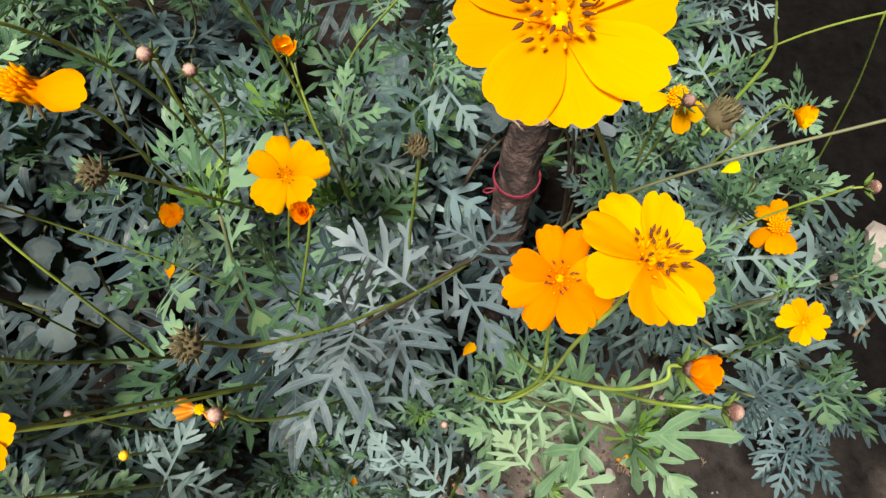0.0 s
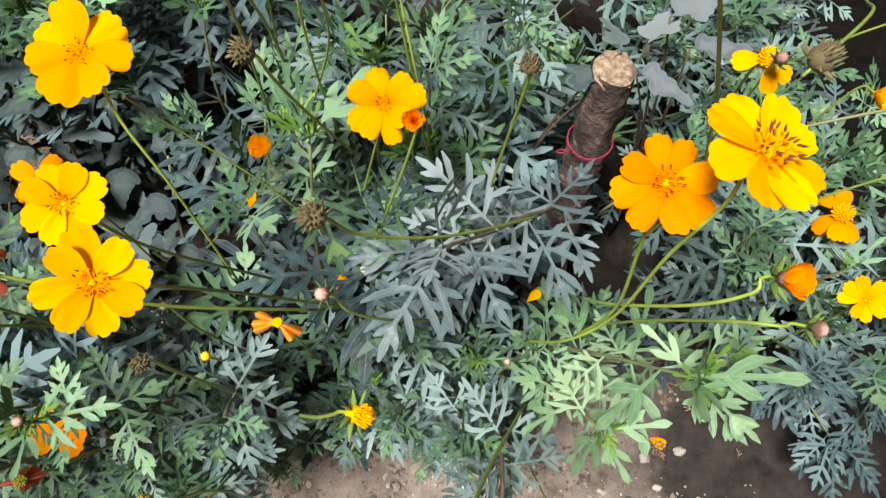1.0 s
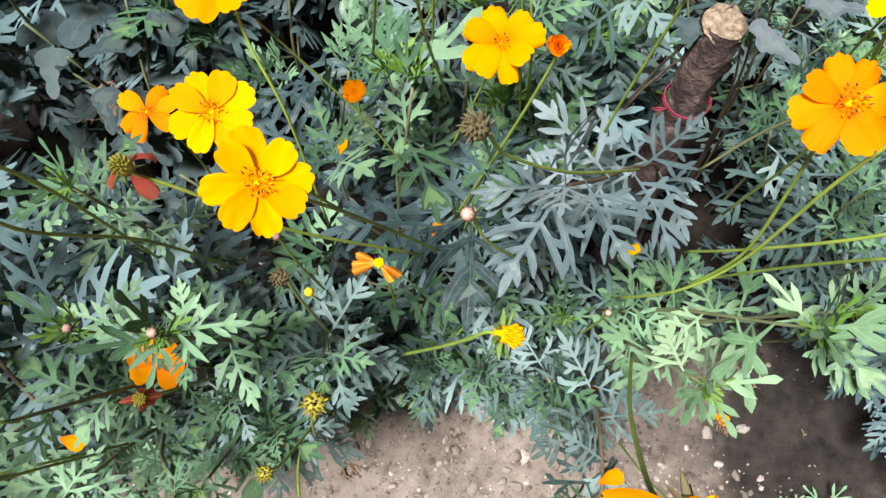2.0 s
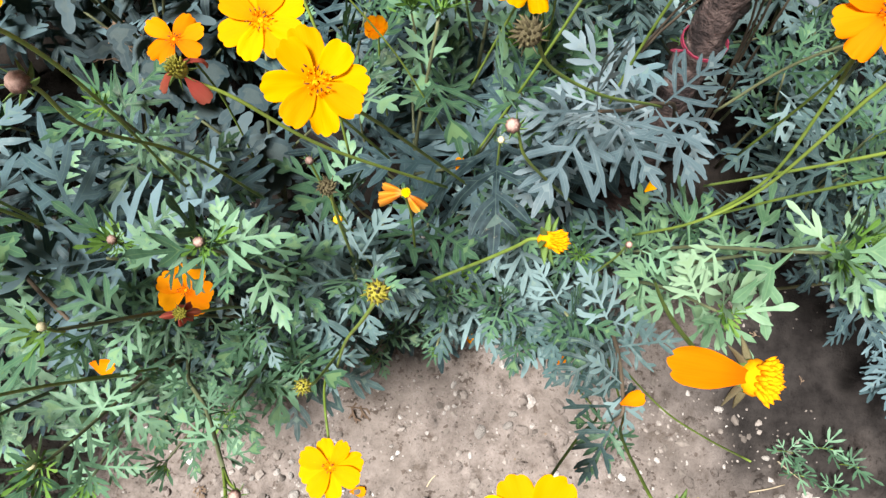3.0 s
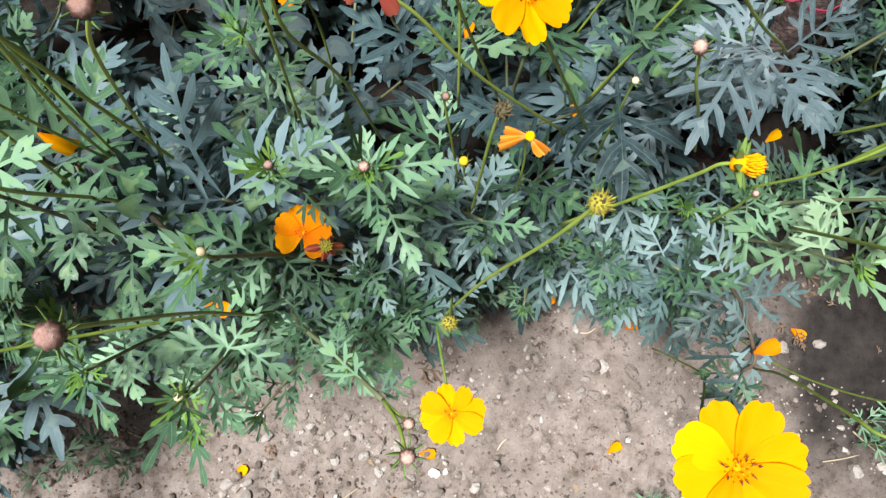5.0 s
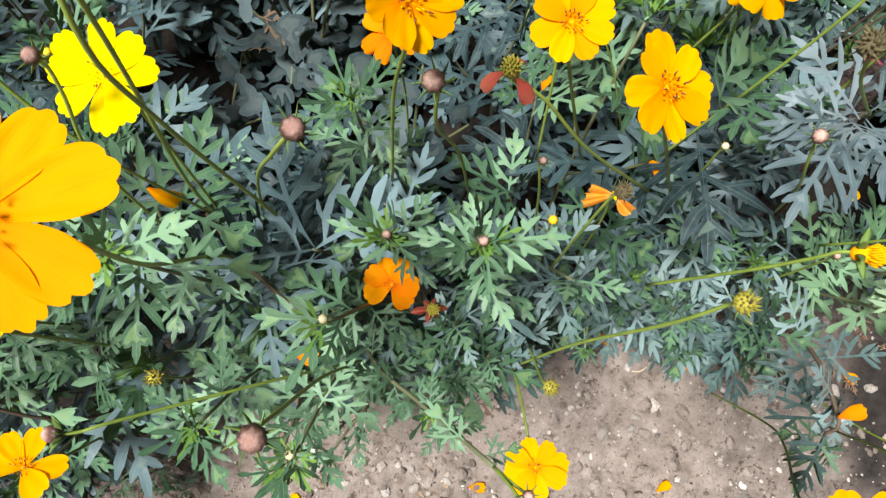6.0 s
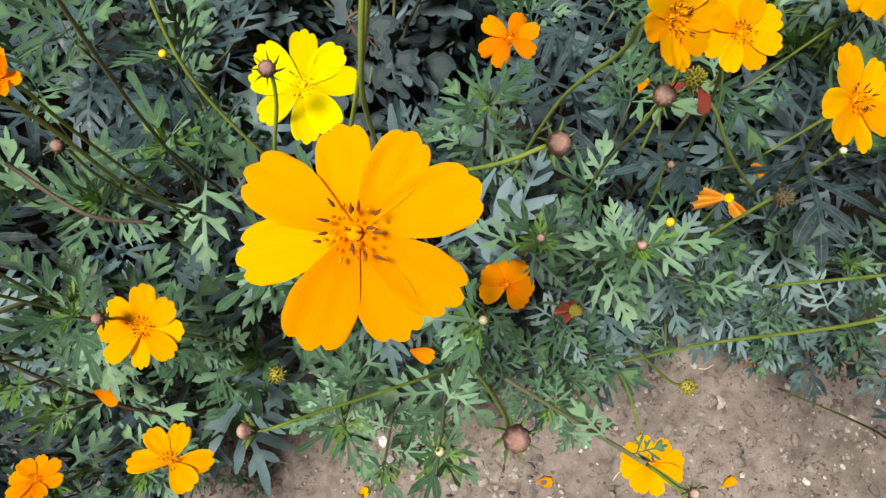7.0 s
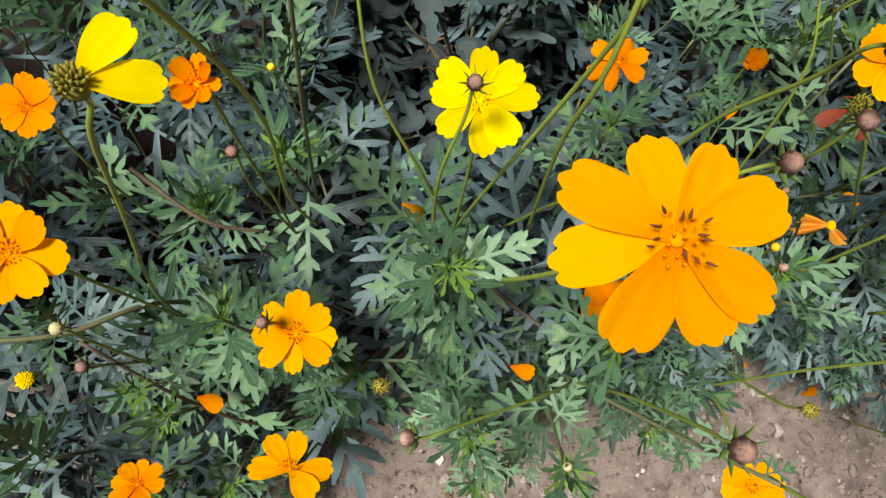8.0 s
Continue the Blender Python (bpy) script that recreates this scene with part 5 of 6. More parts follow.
bud((-0.345, 0.003, 0.503), 0.0075, (0.0, -0.2, 1), [(-0.345, 0.01, 0.48)], M_BUD_PALE, "tiny pale cream cosmos bud", 17)
bud((-0.204, 0.004, 0.560), 0.0078, (0.1, -0.2, 0.95), [(-0.212, 0.010, 0.546), (-0.222, 0.018, 0.530)], seed=18, leafy_size=1.05)
bud((-0.201, -0.014, 0.583), 0.0095, (0.15, -0.3, 0.9), [(-0.210, 0.004, 0.556), (-0.222, 0.018, 0.530)], seed=19, leafy_size=1.15)
bud((-0.445, -0.015, 0.592), 0.0105, (-0.8, -0.3, 0.5), [(-0.42, 0.0, 0.575), (-0.36, 0.05, 0.50), (-0.33, 0.09, 0.4)], seed=20)
spent_flower((-0.276, 0.106, 0.525), 0.026, (0.1, -0.35, 0.93), "red", (10, 80, 150, 200, 260, 310), [(-0.277, 0.118, 0.49), (-0.28, 0.15, 0.40), (-0.285, 0.18, 0.28)], 8, "curled", "withered cosmos head with dull red-brown petals", green=True, disc=0.0046, rise=-0.5)
cosmos_flower((-0.317, 0.150, 0.425), 0.046, (0.0, -0.35, 0.93), "orange", [(-0.32, 0.18, 0.3), (-0.315, 0.2, 0.2)], 7, 0.2, "flat", 0.1, 12, (5,), "orange cosmos flower with one petal lost")
cosmos_flower((-0.179, 0.037, 0.394), 0.050, (-0.05, -0.1, 1.0), "yellow", [(-0.185, 0.055, 0.385), (-0.20, 0.10, 0.375), (-0.21, 0.15, 0.3)], 8, 0.4, seed=13)
cosmos_flower((-0.0505, 0.006, 0.598), 0.064, (0.0, -0.25, 0.95), "yellow", [(-0.03, 0.04, 0.50), (0.01, 0.09, 0.40), (0.05, 0.133, 0.28), (0.06, 0.2, 0.1)], 8, 0.5, seed=14, disc=0.15, width=1.0)
spent_flower((0.003, 0.066, 0.719), 0.070, (0.75, -0.25, 0.6), "orange", (176,), [(-0.004, 0.085, 0.68), (0.01, 0.13, 0.60), (0.043, 0.201, 0.47)], 6, "flat", "spent cosmos flower with one orange petal and yellow disc", disc=0.0080, rise=-0.62, tall=1.1, slim=0.6)
seed_head((0.010, 0.024, 0.628), 0.022, (0.7, -0.3, 0.6), [(-0.0, 0.04, 0.60), (0.01, 0.075, 0.52), (0.045, 0.118, 0.39), (0.05, 0.19, 0.3)], True, 7, count=42, stalk_r=0.0009, splay=1.25)
# at the far end of the walk
bud((-0.285, 0.137, 0.723), 0.0110, (-0.1, -0.35, 0.9), [(-0.285, 0.15, 0.67), (-0.277, 0.19, 0.58), (-0.27, 0.23, 0.45)], seed=21)
bud((-0.326, 0.094, 0.742), 0.0105, (0.35, -0.3, 0.85), [(-0.345, 0.105, 0.70), (-0.385, 0.14, 0.6), (-0.418, 0.17, 0.48)], M_BUD_DARK, "round dark brown cosmos bud on a green stalk", 22)
bud((-0.320, -0.005, 0.700), 0.0120, (0.2, -0.35, 0.9), [(-0.323, 0.01, 0.66), (-0.33, 0.045, 0.55), (-0.336, 0.08, 0.42)], M_BUD_DARK, "round dark brown cosmos bud on a green stalk", 23)
cosmos_flower((-0.3795, 0.0265, 0.789), 0.069, (0.0, -0.32, 0.95), "gold", [(-0.39, 0.045, 0.72), (-0.414, 0.072, 0.62), (-0.432, 0.129, 0.48), (-0.43, 0.16, 0.35)], 8, 0.49, seed=15, disc=0.15, anthers=12, stalk_r=0.0012, width=0.87, rise=-0.20)
cosmos_flower((-0.521, 0.028, 0.579), 0.049, (0.02, -0.35, 0.93), "gold", [(-0.525, 0.04, 0.52), (-0.53, 0.07, 0.36)], 8, 0.2, seed=16, disc=0.16, width=0.88)
cosmos_flower((-0.524, -0.037, 0.461), 0.060, (0.0, 0.25, 0.95), "gold", [(-0.525, -0.02, 0.40), (-0.53, 0.04, 0.25)], 8, 0.2, "flat", 0.1, 17, (1, 5, 6), "golden-orange cosmos flower with five spread petals")
cosmos_flower((-0.447, 0.145, 0.668), 0.058, (0.0, -0.42, 0.9), "lemon", [(-0.448, 0.155, 0.60), (-0.455, 0.17, 0.45)], 8, 0.15, seed=18, disc=0.14, anthers=3, width=0.85)
bud((-0.449, 0.122, 0.712), 0.0090, (0.1, -0.3, 0.9), [(-0.452, 0.124, 0.68), (-0.462, 0.12, 0.62), (-0.465, 0.13, 0.5)], M_BUD_DARK, "small dark brown cosmos bud on a green stalk", 24)
cosmos_flower((-0.296, 0.141, 0.761), 0.042, (0.6, -0.35, 0.65), "yellow", [(-0.302, 0.165, 0.71), (-0.318, 0.195, 0.62), (-0.333, 0.229, 0.45)], 8, 0.4, "flat", 0.3, 19, disc=0.2)
cosmos_flower((-0.354, 0.328, 0.507), 0.050, (0.1, -0.35, 0.9), "orange", [(-0.35, 0.35, 0.4), (-0.35, 0.36, 0.25)], 8, 0.4, "droop", 0.1, 20, (2, 6), "orange cosmos flower with narrow drooping petals")
cosmos_flower((-0.579, 0.109, 0.683), 0.029, (-0.05, -0.35, 0.93), "orange", [(-0.58, 0.12, 0.62), (-0.585, 0.14, 0.5), (-0.59, 0.16, 0.36)], 8, 0.2, "cupped", 0.25, 21, disc=0.3, anthers=0, label="small orange cosmos flower just opening")
bud((-0.570, 0.100, 0.640), 0.0085, (0.1, -0.3, 0.9), [(-0.575, 0.11, 0.58), (-0.58, 0.14, 0.45)], M_BUD_DARK, "small dark brown cosmos bud on a green stalk", 25)
bud((-0.647, 0.285, 0.458), 0.0085, (0.1, -0.3, 0.9), [(-0.645, 0.29, 0.38), (-0.64, 0.3, 0.25)], M_BUD_YELLOW, "small yellow cosmos bud just showing colour", 26)
spent_flower((-0.548, 0.027, 0.800), 0.045, (0.10, -0.15, 0.95), "lemon", (74, 24), [(-0.553, 0.025, 0.775), (-0.571, 0.030, 0.719), (-0.653, 0.056, 0.46), (-0.66, 0.08, 0.3)], 7, "flat", "ragged lemon-yellow cosmos flower with two broad petals", disc=0.0052, rise=-0.1, tall=1.3, green=True)
cosmos_flower((-0.640, 0.014, 0.660), 0.052, (0.05, -0.35, 0.93), "gold", [(-0.645, 0.03, 0.58), (-0.65, 0.06, 0.4)], 8, 0.1, seed=22, disc=0.16, width=0.92)
cosmos_flower((-0.721, 0.123, 0.594), 0.040, (0.1, -0.4, 0.9), "orange", [(-0.72, 0.13, 0.5), (-0.715, 0.15, 0.35)], 8, 0.3, seed=23)
cosmos_flower((-0.653, -0.071, 0.377), 0.044, (0.0, 0.3, 0.93), "orange", [(-0.655, -0.06, 0.3), (-0.66, 0.0, 0.18)], 8, 0.1, seed=24, label="orange cosmos flower low at the bed's edge")
bud((-0.641, -0.004, 0.597), 0.0085, (0.0, -0.2, 0.95), [(-0.642, 0.0, 0.56), (-0.645, 0.01, 0.46)], M_BUD_PALE, "small whitish cosmos bud", 27)
bud((-0.535, 0.024, 0.602), 0.0085, (-0.2, -0.3, 0.9), [(-0.542, 0.035, 0.56), (-0.55, 0.07, 0.42)], M_BUD_DARK, "small dark brown cosmos bud on a green stalk", 31)
spent_flower((-0.725, -0.021, 0.46), 0.03, (0.2, -0.3, 0.9), "lemon", (), [(-0.73, -0.01, 0.42), (-0.74, 0.03, 0.3)], 12, "flat", "closing yellow cosmos head with spread green bracts", disc=0.0062, tall=1.2, star=0.010)
bud((-0.670, -0.008, 0.500), 0.0105, (0.0, -0.4, 0.9), [(-0.672, 0.0, 0.47), (-0.68, 0.03, 0.36)], M_BUD_DARK, "round dark brown cosmos bud on a brown stalk", 28)
seed_head((-0.484, 0.044, 0.406), 0.019, (0.1, -0.2, 0.95), [(-0.485, 0.06, 0.33), (-0.487, 0.1, 0.2)], True, 9)
bud((0.343, 0.394, 0.550), 0.0125, (0.8, -0.2, 0.5), [(0.325, 0.398, 0.535), (0.278, 0.406, 0.45), (0.27, 0.42, 0.33)], seed=29)


def long_stalk(points, r=0.0011, material=None, label="long bare green cosmos stalk arching over the bed"):
    foot = Vector(points[-1])
    line = spline([Vector(p) - foot for p in points], 6)
    ob = part("cosmos_stalk", tube(line, r * 0.8, r, 7), material or M_STALK)
    ob.location = foot
    return tagged(ob, label, "stalk", "bare cosmos stalks")


long_stalk([(-0.385, 0.10, 0.86), (-0.405, 0.119, 0.736), (-0.44, 0.145, 0.56), (-0.458, 0.17, 0.44)], 0.0013)
long_stalk([(-0.53, 0.03, 0.86), (-0.525, 0.07, 0.74), (-0.545, 0.10, 0.60), (-0.565, 0.15, 0.45)], 0.0012)
long_stalk([(-0.521, 0.114, 0.78), (-0.54, 0.13, 0.64), (-0.563, 0.159, 0.48)], 0.0013, M_STEM)
long_stalk([(-0.51, 0.15, 0.74), (-0.50, 0.135, 0.676), (-0.475, 0.135, 0.60), (-0.455, 0.16, 0.48)], 0.0011)
long_stalk([(-0.395, 0.13, 0.84), (-0.40, 0.106, 0.762), (-0.405, 0.12, 0.68), (-0.40, 0.16, 0.5)], 0.0013)
long_stalk([(-0.24, 0.335, 0.62), (-0.18, 0.35, 0.5), (-0.139, 0.362, 0.38)], 0.0009)
long_stalk([(-0.22, 0.36, 0.76), (-0.19, 0.395, 0.70), (-0.185, 0.45, 0.58), (-0.192, 0.491, 0.44)], 0.0013)
long_stalk([(-0.15, 0.40, 0.73), (-0.175, 0.45, 0.62), (-0.211, 0.52, 0.46)], 0.0011)
long_stalk([(-0.084, 0.405, 0.73), (-0.077, 0.44, 0.61), (-0.055, 0.453, 0.38)], 0.0012)
long_stalk([(0.0, 0.50, 0.63), (-0.05, 0.54, 0.52), (-0.088, 0.564, 0.4)], 0.0011)
long_stalk([(0.36, 0.405, 0.64), (0.30, 0.404, 0.61), (0.21, 0.401, 0.56), (0.148, 0.401, 0.5), (0.11, 0.40, 0.42)], 0.0014, M_STEM)
long_stalk([(0.355, 0.515, 0.6), (0.40, 0.53, 0.48), (0.446, 0.54, 0.3)], 0.0010)
long_stalk([(0.43, 0.55, 0.58), (0.36, 0.585, 0.5), (0.307, 0.636, 0.36)], 0.0012)
long_stalk([(0.099, 0.074, 0.5), (0.10, 0.10, 0.42), (0.089, 0.133, 0.35), (0.07, 0.2, 0.25)], 0.0009)
BRANCH = "bare brownish cosmos stem lying across the leaves"
long_stalk([(-0.76, -0.02, 0.52), (-0.70, 0.01, 0.49), (-0.669, 0.054, 0.45), (-0.66, 0.09, 0.36)], 0.0022, M_STEM, BRANCH)
long_stalk([(-0.69, 0.01, 0.48), (-0.64, 0.0, 0.39), (-0.594, 0.004, 0.3), (-0.57, 0.04, 0.2)], 0.0018, M_WOODY, BRANCH)
long_stalk([(-0.60, 0.13, 0.46), (-0.64, 0.12, 0.48), (-0.70, 0.14, 0.50)], 0.0019, M_WOODY, BRANCH)
long_stalk([(-0.37, 0.10, 0.47), (-0.42, 0.13, 0.46), (-0.47, 0.17, 0.45)], 0.0019, M_WOODY, BRANCH)
long_stalk([(0.46, 0.36, 0.30), (0.52, 0.41, 0.29), (0.60, 0.47, 0.28)], 0.0024, M_WOODY, "dark woody stem leaning over darkened soil")

# ---- petals that have fallen ----


def lying(x, y, length, spin, colour="orange", kind=0):
    fallen_petal((x, y, earth(x, y) + 0.003), length, (0.1, -0.3, 1), spin, colour, "cupped", kind)


lying(-0.193, 0.041, 0.022, 0.2, "orange", 1)
lying(0.051, 0.089, 0.021, 0.9, "gold", 2)
lying(0.048, 0.242, 0.021, 0.6, "orange", 1)
lying(0.27, 0.27, 0.024, -0.4, "orange", 3)
lying(-0.434, -0.024, 0.022, 1.2, "gold", 0)
lying(-0.23, -0.03, 0.022, 0.9, "gold", 2)
lying(0.32, 0.055, 0.021, 0.0, "orange", 2)
lying(0.10, 0.285, 0.015, 1.8, "orange", 0)
ON = "on leaves"
fallen_petal((-0.083, 0.249, 0.130), 0.020, (0.1, -0.6, 0.8), -0.9, "orange", "cupped", 0, ON)
fallen_petal((-0.078, 0.236, 0.118), 0.018, (0.1, -0.6, 0.8), -0.5, "orange", "cupped", 2, ON)
fallen_petal((0.038, 0.115, 0.443), 0.019, (-0.2, -0.4, 0.9), 0.6, "orange", "cupped", 1, ON)
fallen_petal((-0.374, 0.085, 0.400), 0.021, (0.0, -0.4, 0.9), -0.1, "orange", "cupped", 3, ON)
fallen_petal((-0.616, 0.003, 0.390), 0.024, (0.0, -0.4, 0.9), 0.0, "orange", "cupped", 1, ON)
fallen_petal((-0.221, 0.386, 0.404), 0.016, (0.0, -0.5, 0.9), 1.4, "orange", "cupped", 2, ON)
fallen_petal((-0.485, 0.155, 0.50), 0.022, (0.2, -0.5, 0.8), -0.6, "yellow", "curled", 1, ON)
fallen_petal((-0.115, 0.29, 0.44), 0.016, (0.1, -0.5, 0.8), 1.3, "orange", "curled", 2, ON)
fallen_petal((0.05, 0.305, 0.43), 0.014, (0.1, -0.5, 0.8), 0.9, "yellow", "cupped", 2, ON)
fallen_petal((0.265, 0.44, 0.50), 0.015, (0.1, -0.5, 0.8), 0.4, "lemon", "cupped", 2, ON)

# ---- stones, crumbs and straw on the soil ----


def stone(x, y, across, seed, material=None, flat=0.6, label="small pale stone lying on the soil"):
    rnd = random.Random(seed)
    bm = bmesh.new()
    bmesh.ops.create_icosphere(bm, subdivisions=2, radius=0.5)
    off = Vector((rnd.uniform(0, 50), rnd.uniform(0, 50), 0))
    for v in bm.verts:
        v.co *= 1 + 0.45 * noise.noise(v.co * 2.2 + off)
        v.co = Vector((v.co.x * rnd.uniform(0.98, 1.02), v.co.y * 0.75, v.co.z * flat))
    m = Matrix.Translation((x, y, earth(x, y) + across * flat * 0.18)) @ Matrix.Rotation(rnd.uniform(0, 6), 4, "Z") @ Matrix.Rotation(rnd.uniform(-0.3, 0.3), 4, "X") @ Matrix.Scale(across, 4)
    ob = part("stone", bm, material or M_STONE, m=m)
    return tagged(ob, label, "stone", "stones on the soil")


stone(-0.042, 0.139, 0.020, 1, M_STONE, 0.5)
stone(0.16, 0.112, 0.014, 2, M_CHALK, 0.6, "whitish chalky pebble lying on the soil")
stone(-0.18, 0.018, 0.017, 3, M_CHALK, 0.5, "whitish chalky pebble lying on the soil")
stone(-0.165, 0.022, 0.010, 4, M_CHALK, 0.5, "whitish chalky pebble lying on the soil")
stone(0.225, 0.09, 0.015, 5)
stone(0.16, 0.045, 0.013, 6, M_CHALK, 0.6, "whitish chalky pebble lying on the soil")
stone(0.18, 0.043, 0.011, 7)
stone(0.255, 0.25, 0.018, 8)
stone(0.30, 0.262, 0.017, 9)
stone(0.275, 0.215, 0.012, 10)
stone(0.68, 0.57, 0.08, 11, M_STONE, 0.5, "flat pale grey rock on dark damp soil")
stone(0.61, 0.51, 0.045, 12, M_STONE, 0.5, "flat pale grey rock on dark damp soil")
scatter = random.Random(12)
for i in range(60):
    x, y = scatter.uniform(-0.75, 0.5), scatter.uniform(-0.2, 0.26)
    if y < front(x) + 0.02 and x < 0.16:
        stone(x, y, scatter.choice((0.004, 0.005, 0.006, 0.007, 0.009)), 100 + i, scatter.choice((M_STONE, M_STONE, M_CHALK)))


def crumbs():
    rnd = random.Random(21)
    verts, faces = [], []
    ball = bmesh.new()
    bmesh.ops.create_icosphere(ball, subdivisions=1, radius=1.0)
    shape = [v.co.copy() for v in ball.verts]
    tri = [tuple(v.index for v in f.verts) for f in ball.faces]
    ball.free()
    for _ in range(15000):
        x, y = rnd.uniform(-1.0, 0.6), rnd.uniform(-0.3, 0.40)
        if noise.noise(Vector((x * 9, y * 9, 1))) - max(0.0, x - 0.1) * 1.6 < rnd.uniform(-0.45, 0.4):
            continue
        q = rnd.random()
        r = rnd.uniform(0.0008, 0.0022) if q < 0.82 else rnd.uniform(0.0025, 0.0050) if q < 0.975 else rnd.uniform(0.005, 0.0085)
        z, a, base = earth(x, y), rnd.uniform(0, 6), len(verts)
        sx, sy = rnd.uniform(0.8, 1.4), rnd.uniform(0.7, 1.1)
        for p in shape:
            k = r * rnd.uniform(0.7, 1.2)
            u, w = p.x * k * sx, p.y * k * sy
            verts.append((x + u * math.cos(a) - w * math.sin(a), y + u * math.sin(a) + w * math.cos(a), z + p.z * k * 0.75 + r * 0.15))
        faces += [tuple(base + k for k in t) for t in tri]
    data = bpy.data.meshes.new("soil_crumbs")
    data.from_pydata(verts, [], faces)
    return data


def litter():
    """Flat scraps of rotted leaf, bark and husk trodden into the earth."""
    rnd = random.Random(33)
    verts, faces = [], []
    for _ in range(7500):
        x, y = rnd.uniform(-0.85, 0.5), rnd.uniform(-0.28, 0.36)
        if 1.2 * noise.noise(Vector((x * 9, y * 9, 4))) - 2.2 * y < rnd.uniform(-0.1, 0.65) or y > front(x) + 0.06:
            continue
        r = rnd.uniform(0.0012, 0.0030) if rnd.random() < 0.78 else rnd.uniform(0.003, 0.0075)
        a, slim, base, sides = rnd.uniform(0, 6.3), rnd.uniform(0.25, 0.8), len(verts), rnd.randint(4, 6)
        tilt = rnd.uniform(-0.5, 0.5)
        z = earth(x, y) + 0.0008
        ring = [(math.cos(k * math.tau / sides) * r * rnd.uniform(0.7, 1.3), math.sin(k * math.tau / sides) * r * slim * rnd.uniform(0.6, 1.3)) for k in range(sides)]
        for lift in (0.0, 0.0009):
            for u, w in ring:
                verts.append((x + u * math.cos(a) - w * math.sin(a), y + u * math.sin(a) + w * math.cos(a), z + lift + w * tilt + 0.0006))
        faces.append(tuple(base + sides + k for k in range(sides)))
        faces += [(base + k, base + (k + 1) % sides, base + sides + (k + 1) % sides, base + sides + k) for k in range(sides)]
    data = bpy.data.meshes.new("leaf_litter")
    data.from_pydata(verts, [], faces)
    return data


tagged(part("leaf_litter", litter(), M_LITTER), "dark scraps of rotted leaf and bark trodden into soil", "litter", kind="stuff")
tagged(part("soil_crumbs", crumbs(), M_CRUMB), "loose crumbs of dry earth strewn over the soil", "soil", kind="stuff")


def straw(x, y, length, turn, seed):
    rnd = random.Random(seed)
    d = Vector((math.cos(turn), math.sin(turn), 0)) * length
    pts = []
    for f in (0.0, 0.5, 1.0):
        px, py = x + d.x * f + rnd.uniform(-0.003, 0.003), y + d.y * f + rnd.uniform(-0.003, 0.003)
        pts.append(Vector((px, py, earth(px, py) + 0.0025)))
    o = pts[0].copy()
    ob = part("straw", tube(spline([p - o for p in pts], 4), 0.0011, 0.0007, 5), M_STRAW)
    ob.location = o
    return tagged(ob, "short piece of dry straw on the soil", "straw", "straws on the soil")


for i, (x, y, l, a) in enumerate(((-0.43, -0.06, 0.045, -0.7), (-0.60, 0.0, 0.06, -0.1), (-0.30, -0.04, 0.03, 0.8), (-0.1, 0.06, 0.02, 1.2), (0.33, 0.12, 0.05, 0.3), (0.36, 0.16, 0.04, -0.5), (-0.02, 0.22, 0.025, 0.4))):
    straw(x, y, l, a, i)


def dry_leaf(x, y, size, seed):
    rnd = random.Random(seed)
    m = Matrix.Translation((x, y, earth(x, y) + 0.004)) @ Matrix.Rotation(rnd.uniform(0, 6.3), 4, "Z") @ Matrix.Rotation(rnd.uniform(-0.3, 0.3), 4, "X") @ Matrix.Scale(size, 4)
    ob = part("dry_leaf", rnd.choice(LEAF["dry"]), None, m=m)
    return tagged(ob, "withered brown leaf lying on the soil", "leaf", "withered leaves on the soil")


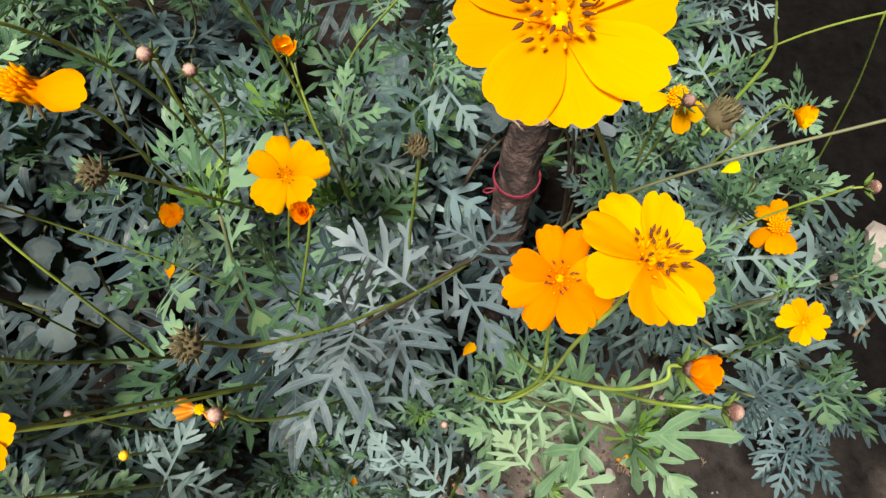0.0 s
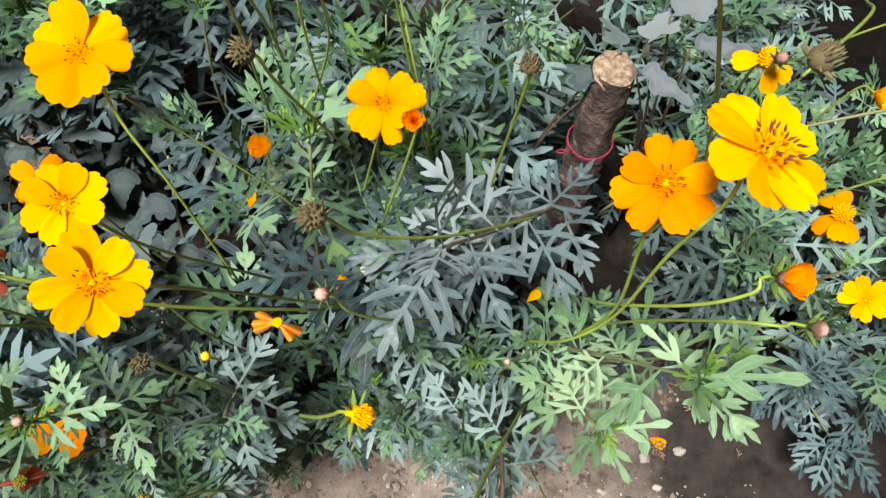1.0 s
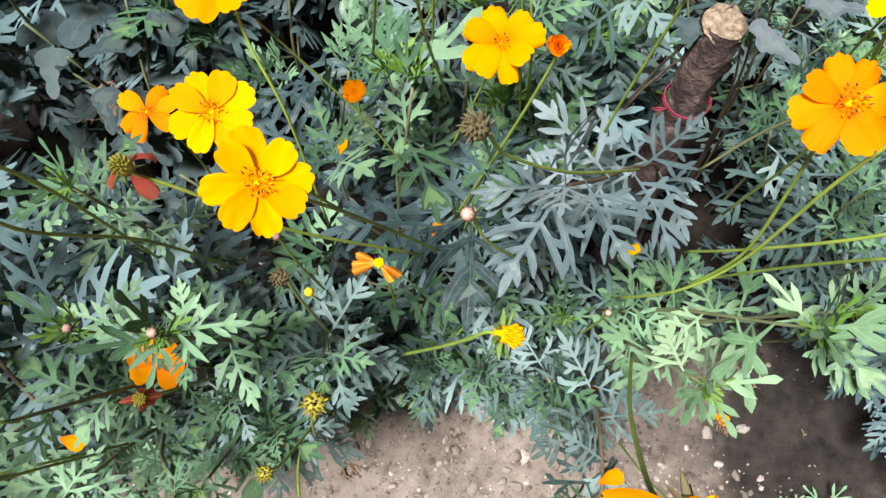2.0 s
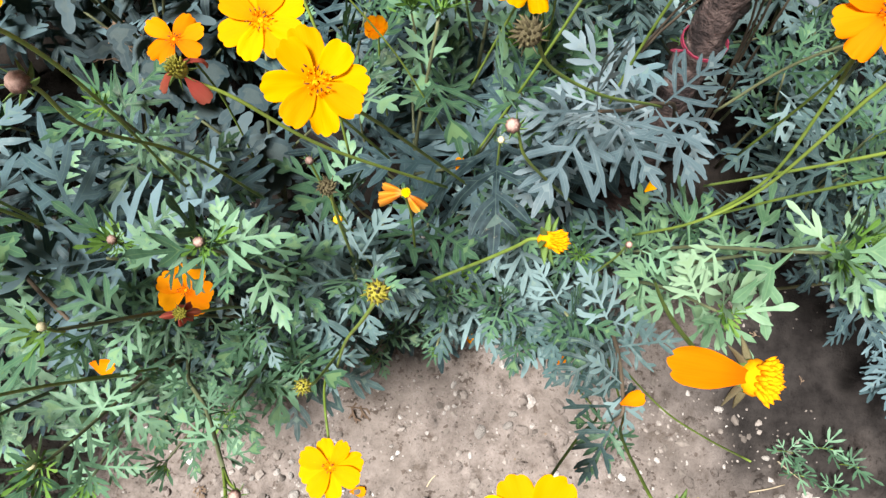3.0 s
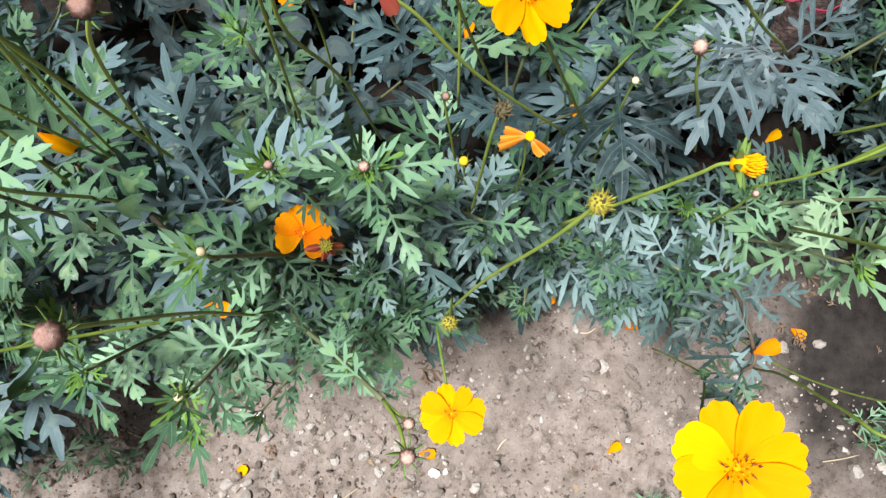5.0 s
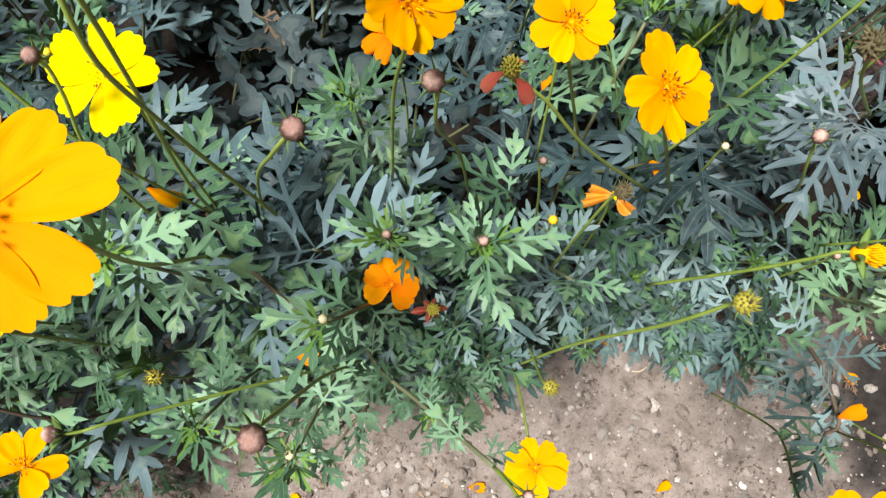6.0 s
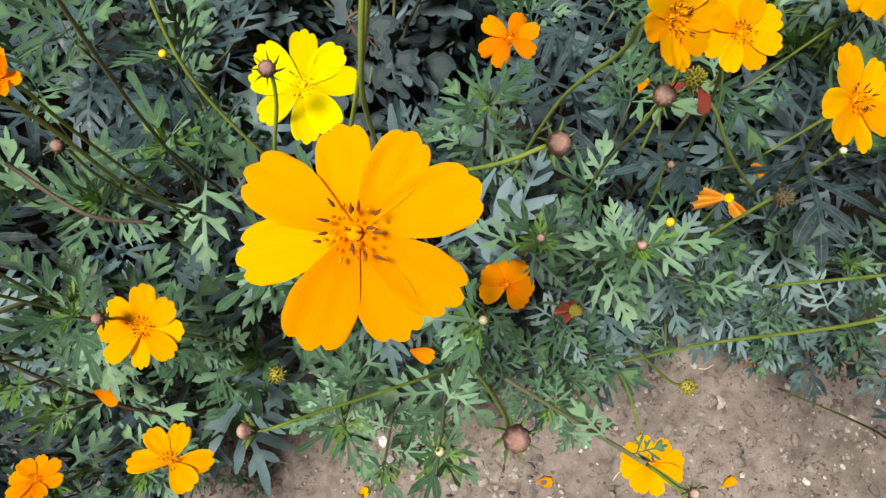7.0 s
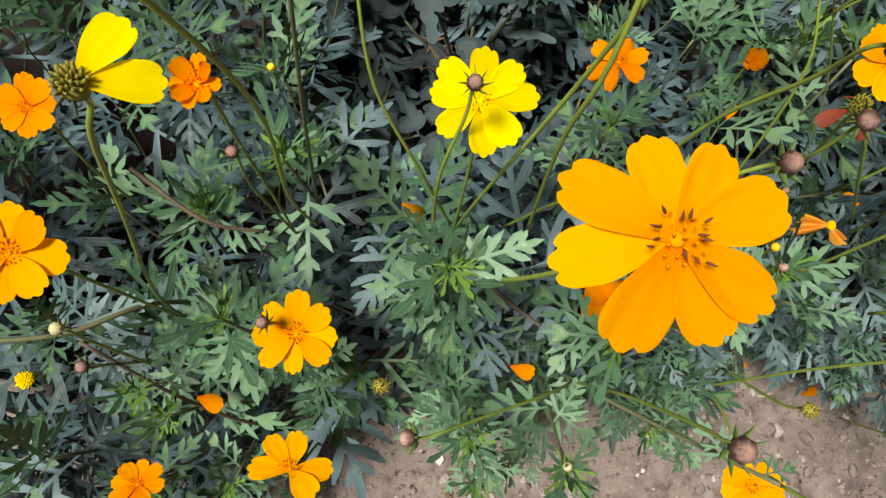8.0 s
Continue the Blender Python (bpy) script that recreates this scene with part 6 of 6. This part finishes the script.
for i, (x, y, z) in enumerate(((-0.56, 0.485, 0.30), (-0.545, 0.44, 0.29), (-0.585, 0.455, 0.28), (-0.53, 0.47, 0.30))):
    m = Matrix.Translation((x, y, z)) @ Matrix.Rotation(i * 1.9, 4, "Z") @ Matrix.Rotation(0.3, 4, "Y") @ Matrix.Scale(0.55, 4)
    tagged(part("dry_leaf", LEAF["dry"][i % 4], None, m=m), "withered brown leaf caught among green leaves", "leaf", "withered leaves in the bed")
for i in range(46):
    x = scatter.uniform(-0.8, 0.48)
    y = front(x) - abs(scatter.gauss(0, 0.09)) + 0.02
    dry_leaf(x, y, scatter.uniform(0.25, 0.6), 300 + i)
for i in range(70):
    x, y = scatter.uniform(-0.55, 0.45), scatter.uniform(-0.12, 0.2)
    stone(x, y, scatter.uniform(0.009, 0.024), 400 + i, scatter.choice((M_STONE, M_SOIL, M_SOIL)), 0.55, "rough clod of pale earth on the soil")


pebble = random.Random(8)
for i in range(75):
    x, y = pebble.uniform(-0.45, 0.42), 0.05 - abs(pebble.gauss(0, 0.085))
    if y > -0.2:
        stone(x, y, pebble.choice((0.005, 0.006, 0.008, 0.010, 0.013, 0.016)), 600 + i, pebble.choice((M_STONE, M_STONE, M_STONE, M_CHALK)), pebble.uniform(0.45, 0.7), "angular grey pebble half sunk in loose soil")


for i in range(130):
    x, y = pebble.uniform(-0.5, 0.42), 0.07 - abs(pebble.gauss(0, 0.10))
    if y > -0.22 and noise.noise(Vector((x * 7, y * 7, 2.0))) > pebble.uniform(-0.5, 0.3):
        stone(x, y, pebble.uniform(0.005, 0.013), 800 + i, M_SOIL if i % 2 else M_CLOD, pebble.uniform(0.35, 0.55), "crumbling brown clod half sunk in loose soil")


def sprig(x, y, size, seed):
    rnd = random.Random(seed)
    plant = new("seedling")
    plant.location = (x, y, earth(x, y))
    part("stem", tube(spline([(0, 0, -0.003), (0.003, -0.004, 0.02 * size), (0.004, -0.008, 0.035 * size)], 3), 0.0008, 0.0005, 5), M_STALK, plant)
    for k in range(6):
        leaf_on(plant, "tip", (0.002, -0.004, rnd.uniform(0.01, 0.035) * size), (math.cos(k * 2.4), math.sin(k * 2.4), rnd.uniform(0.1, 0.6)), size * rnd.uniform(0.35, 0.6), rnd)
    return tagged(plant, "tiny green seedling sprouting from the soil", "plant", "seedlings in the soil")


for i, (x, y) in enumerate(((0.105, 0.035), (0.355, 0.175), (0.375, 0.150), (0.40, 0.185), (0.42, 0.14), (0.44, 0.17), (-0.66, -0.04), (-0.62, -0.02), (-0.70, -0.07), (-0.58, -0.035))):
    sprig(x, y, 1.0 + 0.1 * (i % 4), 500 + i)
